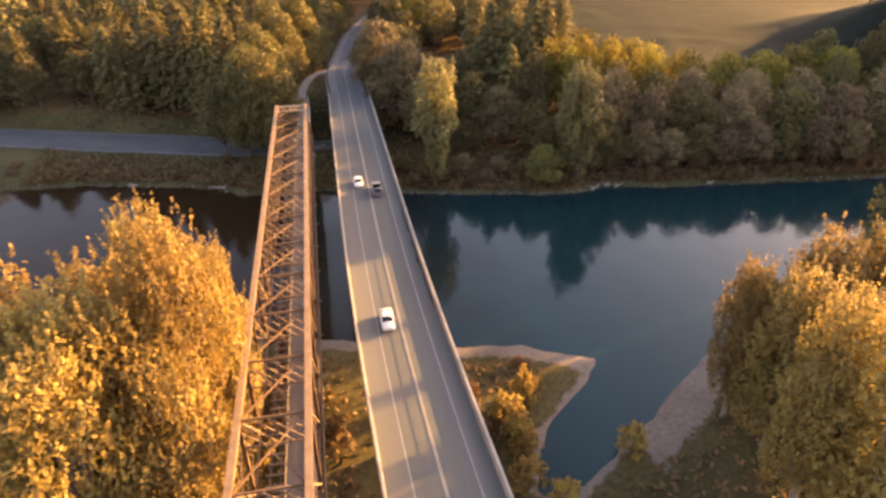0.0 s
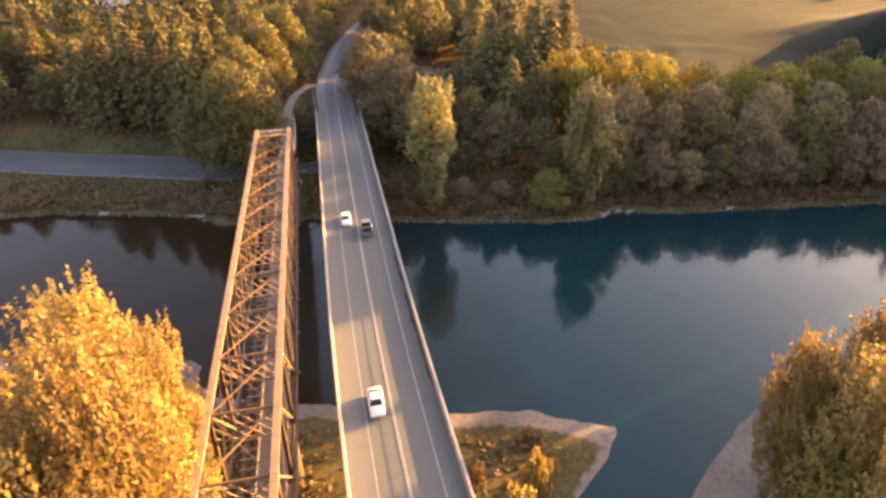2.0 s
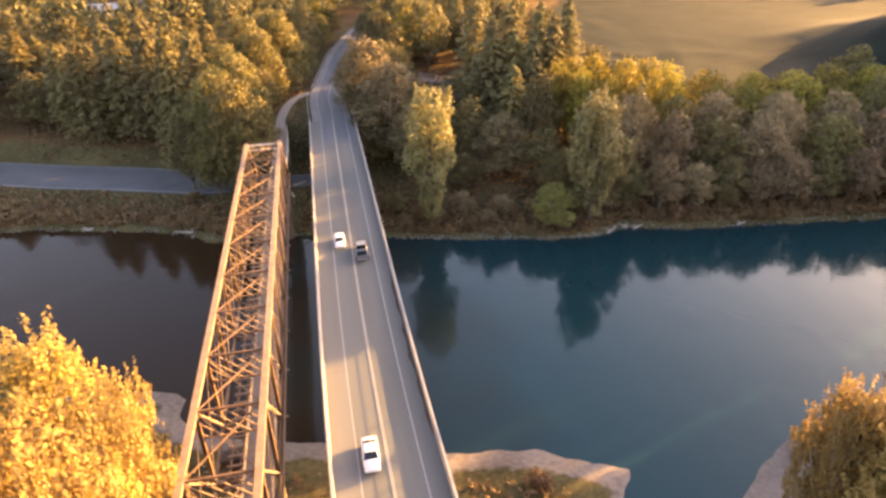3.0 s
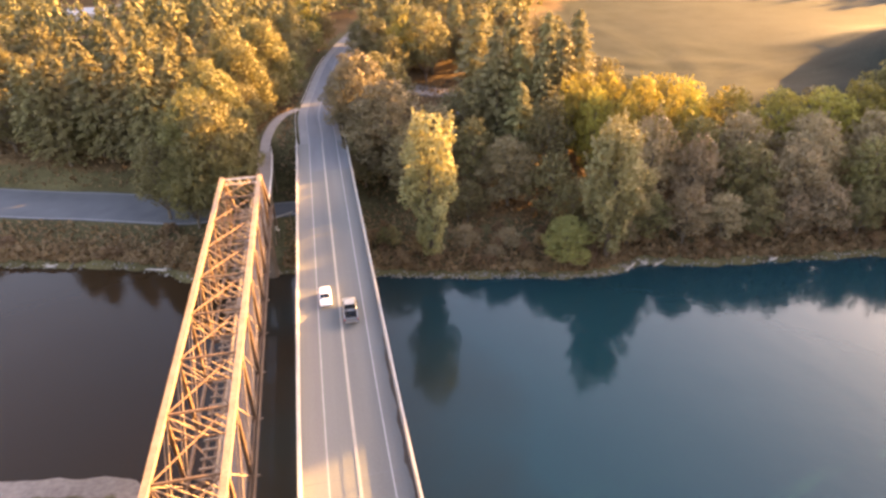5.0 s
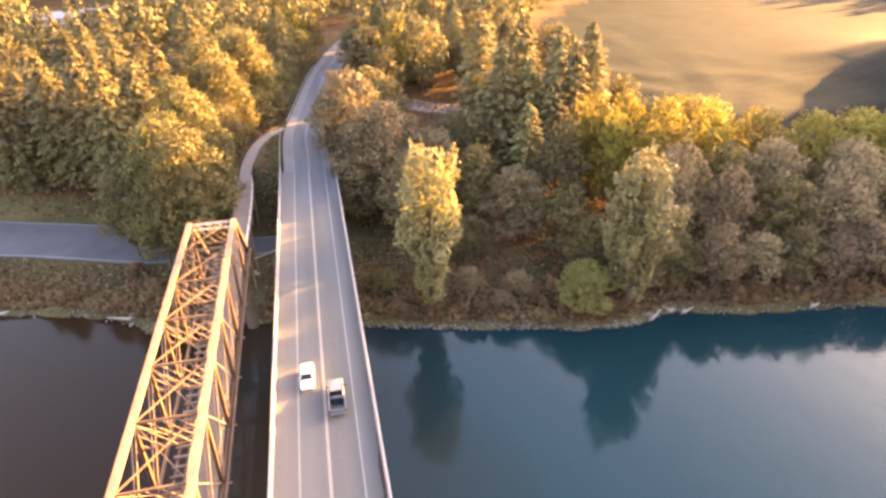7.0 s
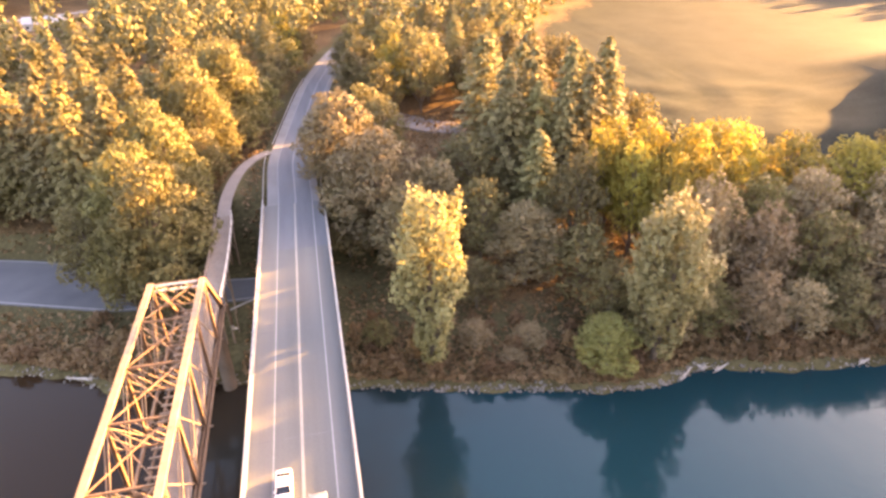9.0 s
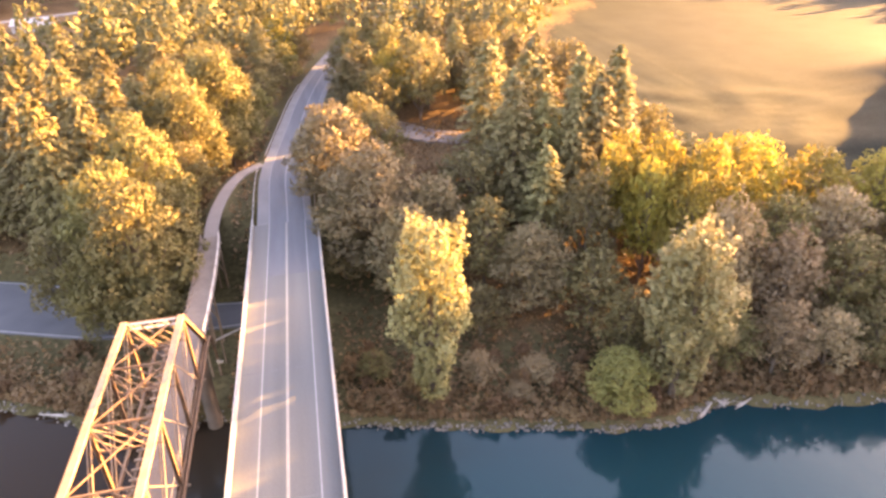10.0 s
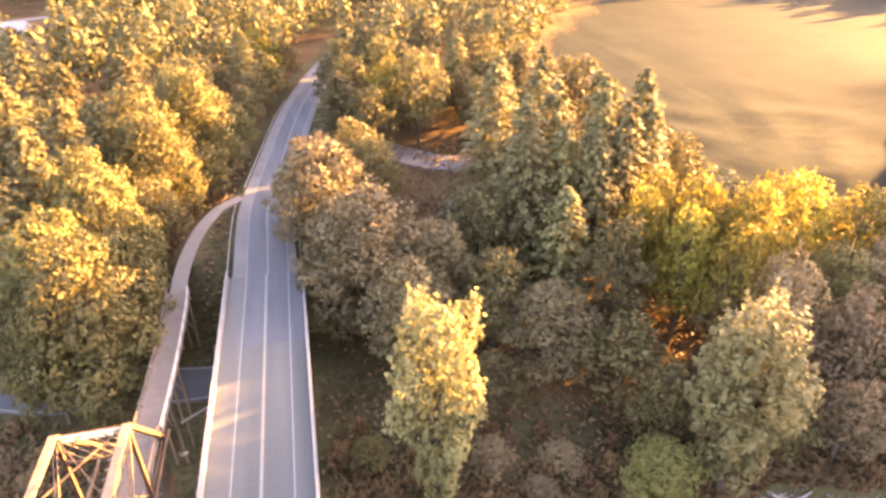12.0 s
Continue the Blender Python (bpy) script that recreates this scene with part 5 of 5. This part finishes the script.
# ---- vehicles on the bridge ----
def loft(rings, cap=True):
    """A skin through rings of equal length."""
    verts, faces, k = [p for ring in rings for p in ring], [], len(rings[0])
    for i in range(len(rings) - 1):
        for j in range(k):
            a, b = i * k + j, i * k + (j + 1) % k
            faces.append((a, b, b + k, a + k))
    if cap:
        faces += [tuple(reversed(range(k))), tuple(range((len(rings) - 1) * k, len(rings) * k))]
    return verts, faces


def body_ring(y, half, z0, z1, tuck=0.85, crown=0.04):
    return [(-half * tuck, y, z0), (-half, y, z0 + 0.12), (-half, y, (z0 + z1) / 2), (-half * 0.96, y, z1 - 0.07), (-half * 0.8, y, z1), (0, y, z1 + crown),
            (half * 0.8, y, z1), (half * 0.96, y, z1 - 0.07), (half, y, (z0 + z1) / 2), (half, y, z0 + 0.12), (half * tuck, y, z0)]


def wheel(root, x, y, r, w):
    tyre = tube("wheel", (x - w / 2, y, r), (x + w / 2, y, r), r, r, RUBBER, root, "black tyre", 20)
    s = 1 if x > 0 else -1
    tube("rim", (x + s * (w / 2 - 0.02), y, r), (x + s * (w / 2 + 0.012), y, r), r * 0.62, r * 0.58, RIM, tyre, sides=16)


def sedan(label, paint):
    root = thing("car", (0, 0, 0), label, "car", "vehicles on the bridge")
    shape = [(-2.3, 0.72, 0.36, 0.62), (-2.2, 0.82, 0.25, 0.72), (-1.6, 0.88, 0.2, 0.86), (-0.9, 0.9, 0.2, 0.95), (0, 0.9, 0.2, 0.97), (0.9, 0.9, 0.2, 0.98), (1.6, 0.88, 0.2, 1.0), (2.15, 0.84, 0.25, 0.96), (2.3, 0.76, 0.36, 0.8)]
    v, f = loft([body_ring(*s) for s in shape])
    solid("body", v, f, paint, root, smooth=True)
    glass = [(-1.05, 0.8, 0.9, 0.97), (-0.45, 0.7, 0.92, 1.36), (0.85, 0.69, 0.92, 1.4), (1.65, 0.78, 0.94, 1.02)]
    v, f = loft([[(-h, y, z0), (-h * 0.9, y, z1), (0, y, z1 + 0.02), (h * 0.9, y, z1), (h, y, z0)] for y, h, z0, z1 in glass])
    solid("windows", v, f, CAR_GLASS, root, "dark tinted glass")
    roof = [(-0.42, 0.6, 1.37, 1.40), (0.2, 0.63, 1.41, 1.45), (0.8, 0.6, 1.4, 1.44)]
    v, f = loft([[(-h, y, z0), (-h * 0.9, y, z1), (h * 0.9, y, z1), (h, y, z0)] for y, h, z0, z1 in roof])
    solid("roof", v, f, paint, root)
    for x in (-0.62, 0.62):
        block("headlight", x - 0.17, x + 0.17, -2.31, -2.16, 0.58, 0.7, LAMP_CLEAR, root, bevel=0.03)
        block("tail_light", x - 0.17, x + 0.17, 2.2, 2.31, 0.74, 0.88, LAMP_RED, root, bevel=0.03)
        block("mirror", x * 1.5 - 0.09, x * 1.5 + 0.09, -0.75, -0.6, 0.93, 1.06, paint, root, bevel=0.03)
    for x in (-0.8, 0.8):
        for y in (-1.42, 1.4):
            wheel(root, x, y, 0.33, 0.22)
    return root


def pickup(label, paint):
    root = thing("pickup_truck", (0, 0, 0), label, "pickup truck", "vehicles on the bridge")
    shape = [(2.85, 0.84, 0.45, 0.86), (2.75, 0.94, 0.35, 0.98), (2.1, 0.98, 0.3, 1.1), (1.2, 0.99, 0.3, 1.16), (0.2, 0.99, 0.3, 1.16), (-0.5, 0.99, 0.3, 1.16)]
    v, f = loft([body_ring(y, h, a, b) for y, h, a, b in reversed(shape)])
    solid("body", v, f, paint, root, smooth=True)
    glass = [(-0.5, 0.84, 1.12, 1.8), (0.1, 0.85, 1.12, 1.86), (0.75, 0.84, 1.12, 1.84), (1.5, 0.9, 1.1, 1.16)]
    v, f = loft([[(-h, y, z0), (-h * 0.88, y, z1), (0, y, z1 + 0.02), (h * 0.88, y, z1), (h, y, z0)] for y, h, z0, z1 in glass])
    solid("windows", v, f, CAR_GLASS, root, "dark tinted glass")
    block("roof", -0.72, 0.72, -0.48, 0.72, 1.855, 1.92, paint, root, bevel=0.04)
    block("bed", -0.97, 0.97, -2.85, -0.55, 0.42, 0.72, CAR_GLASS, root, "dark open cargo bed", 0.03)
    for x in (-0.94, 0.94):
        block("bed_side", x - 0.06, x + 0.06, -2.85, -0.52, 0.5, 1.18, paint, root, bevel=0.02)
    block("tailgate", -0.88, 0.88, -2.9, -2.8, 0.5, 1.16, paint, root, bevel=0.02)
    block("bumper", -0.95, 0.95, -3.02, -2.9, 0.45, 0.62, RIM, root, "bright rear bumper", 0.03)
    for x in (-0.9, 0.9):
        block("tail_light", x - 0.07, x + 0.07, -2.93, -2.86, 0.8, 1.12, LAMP_RED, root, bevel=0.02)
        block("headlight", x * 0.8 - 0.18, x * 0.8 + 0.18, 2.76, 2.87, 0.72, 0.9, LAMP_CLEAR, root, bevel=0.03)
        block("mirror", x * 1.18 - 0.1, x * 1.18 + 0.1, 0.95, 1.1, 1.15, 1.4, CAR_GLASS, root, bevel=0.03)
        for y in (-1.75, 1.85):
            wheel(root, x, y, 0.4, 0.26)
    return root


white = sedan("white sedan driving on the highway bridge", CAR_WHITE)
white.matrix_basis = Matrix.Translation((0.9, 131.5, ROAD_Z + 0.012))
copy_thing(white, Matrix.Translation((1.5, 82.0, ROAD_Z + 0.012)))
truck = pickup("dark grey pickup truck driving on the highway bridge", CAR_GREY)
truck.matrix_basis = Matrix.Translation((4.3, 127.0, ROAD_Z + 0.012))


# ---- bank stones, driftwood, house ----
def riprap():
    rng = np.random.default_rng(3)
    base = bmesh.new()
    bmesh.ops.create_icosphere(base, subdivisions=1, radius=1.0)
    bv = np.array([v.co[:] for v in base.verts])
    bf = np.array([[v.index for v in f.verts] for f in base.faces])
    base.free()
    shore = [(x, y) for x, y in FAR_SHORE[3:20]]
    vs, fs, k = [], [], 0
    for (x0, y0), (x1, y1) in zip(shore, shore[1:]):
        n = int(math.hypot(x1 - x0, y1 - y0) * (6.0 if 8 < x0 < 60 else 2.2))
        for t in rng.uniform(0, 1, n):
            x, y = x0 + (x1 - x0) * t + rng.normal(0, 0.4), y0 + (y1 - y0) * t + rng.normal(0.0, 0.35)
            z = float(ground_z(x, y)[0])
            if -0.6 < z < 1.6:
                s = rng.uniform(0.12, 0.33) * np.array([rng.uniform(0.8, 1.4), rng.uniform(0.7, 1.2), rng.uniform(0.5, 0.9)])
                p = bv * (1 + rng.normal(0, 0.12, (len(bv), 1))) * s
                th = rng.uniform(0, 6.28)
                p = np.stack([p[:, 0] * math.cos(th) - p[:, 1] * math.sin(th), p[:, 0] * math.sin(th) + p[:, 1] * math.cos(th), p[:, 2]], 1)
                vs.append(p + np.array([x, y, max(z, -0.1) + 0.1]))
                fs.append(bf + k)
                k += len(bv)
    ob = new("bank_stones", leaf_mesh("bank_stones", np.concatenate(vs), np.concatenate(fs), STONE))
    tagged(ob, "pale grey stones lining the far water's edge", "stones", kind="stuff")


def driftwood(x, y, length, turn, tilt):
    z = max(float(ground_z(x, y)[0]), 0.0) + 0.2
    root = thing("driftwood", (x, y, z), "bleached driftwood log lying at the water's edge", "driftwood", "driftwood logs")
    verts, faces = [], []
    d = Vector((math.cos(turn), math.sin(turn), tilt))
    a = Vector((x, y, z))
    for k in range(4):
        limb(verts, faces, a + d * length * k / 4 + Vector((0, 0, 0.05 * (k % 2))), a + d * length * (k + 1) / 4 + Vector((0, 0, 0.05 * ((k + 1) % 2))), 0.28 - 0.05 * k, 0.23 - 0.05 * k, 8)
    solid("log", verts, faces, DRIFTWOOD, root)
    verts, faces = [], []
    for k in range(7):
        th = k * 0.9
        limb(verts, faces, a, a - d * 0.5 + Vector((0.8 * math.cos(th), 0.3 * math.sin(th * 1.3), 0.8 * math.sin(th) + 0.35)), 0.14, 0.04, 6)
    solid("root_plate", verts, faces, DRIFTWOOD, root, "splayed bare roots")


def house():
    x, y = -116.0, 448.0
    z = float(ground_z(x, y)[0]) - 0.2
    root = thing("house", (x, y, z), "pale-roofed low house among the far trees", "house")
    block("wall", x - 9, x + 9, y - 5, y + 5, z, z + 3.4, PAINTED_WALL, root)
    v = [(x - 9.6, y - 5.8, z + 3.3), (x + 9.6, y - 5.8, z + 3.3), (x + 9.6, y + 5.8, z + 3.3), (x - 9.6, y + 5.8, z + 3.3), (x - 9.6, y, z + 6), (x + 9.6, y, z + 6)]
    solid("roof", v, [(0, 1, 5, 4), (2, 3, 4, 5), (0, 4, 3), (1, 2, 5), (3, 2, 1, 0)], ROOFING, root, "pale shingle roof")
    for k in range(4):
        wx = x - 6.6 + 4.4 * k
        window = block("window", wx - 0.8, wx + 0.8, y - 5.06, y - 4.95, z + 1.0, z + 2.3, ROOFING, root)
        block("pane", wx - 0.68, wx + 0.68, y - 5.09, y - 5.05, z + 1.1, z + 2.2, CAR_GLASS, window)


riprap()
for place in ((63.5, 155.2, 4.0, 0.6, 0.1), (68, 156.6, 3.2, 2.4, 0.15), (70.5, 155.8, 2.2, 0.2, 0.3), (-60, 186.6, 5, 0.1, 0.05), (-34, 178, 4, 2.9, 0.05), (95, 151.6, 4, 0.2, 0.1)):
    driftwood(*place)
house()
track = smooth_line([(-170, 458, 0), (-123, 486, 0), (-80, 512, 0), (-50, 534, 0)], 6)
for p in track:
    p.z = float(ground_z(p.x, p.y)[0]) + 0.25
ribbon("road_far", track, [7.0] * len(track), 0.0, 0.6, PATH_GRAVEL, "pale track beyond the woods", "road")
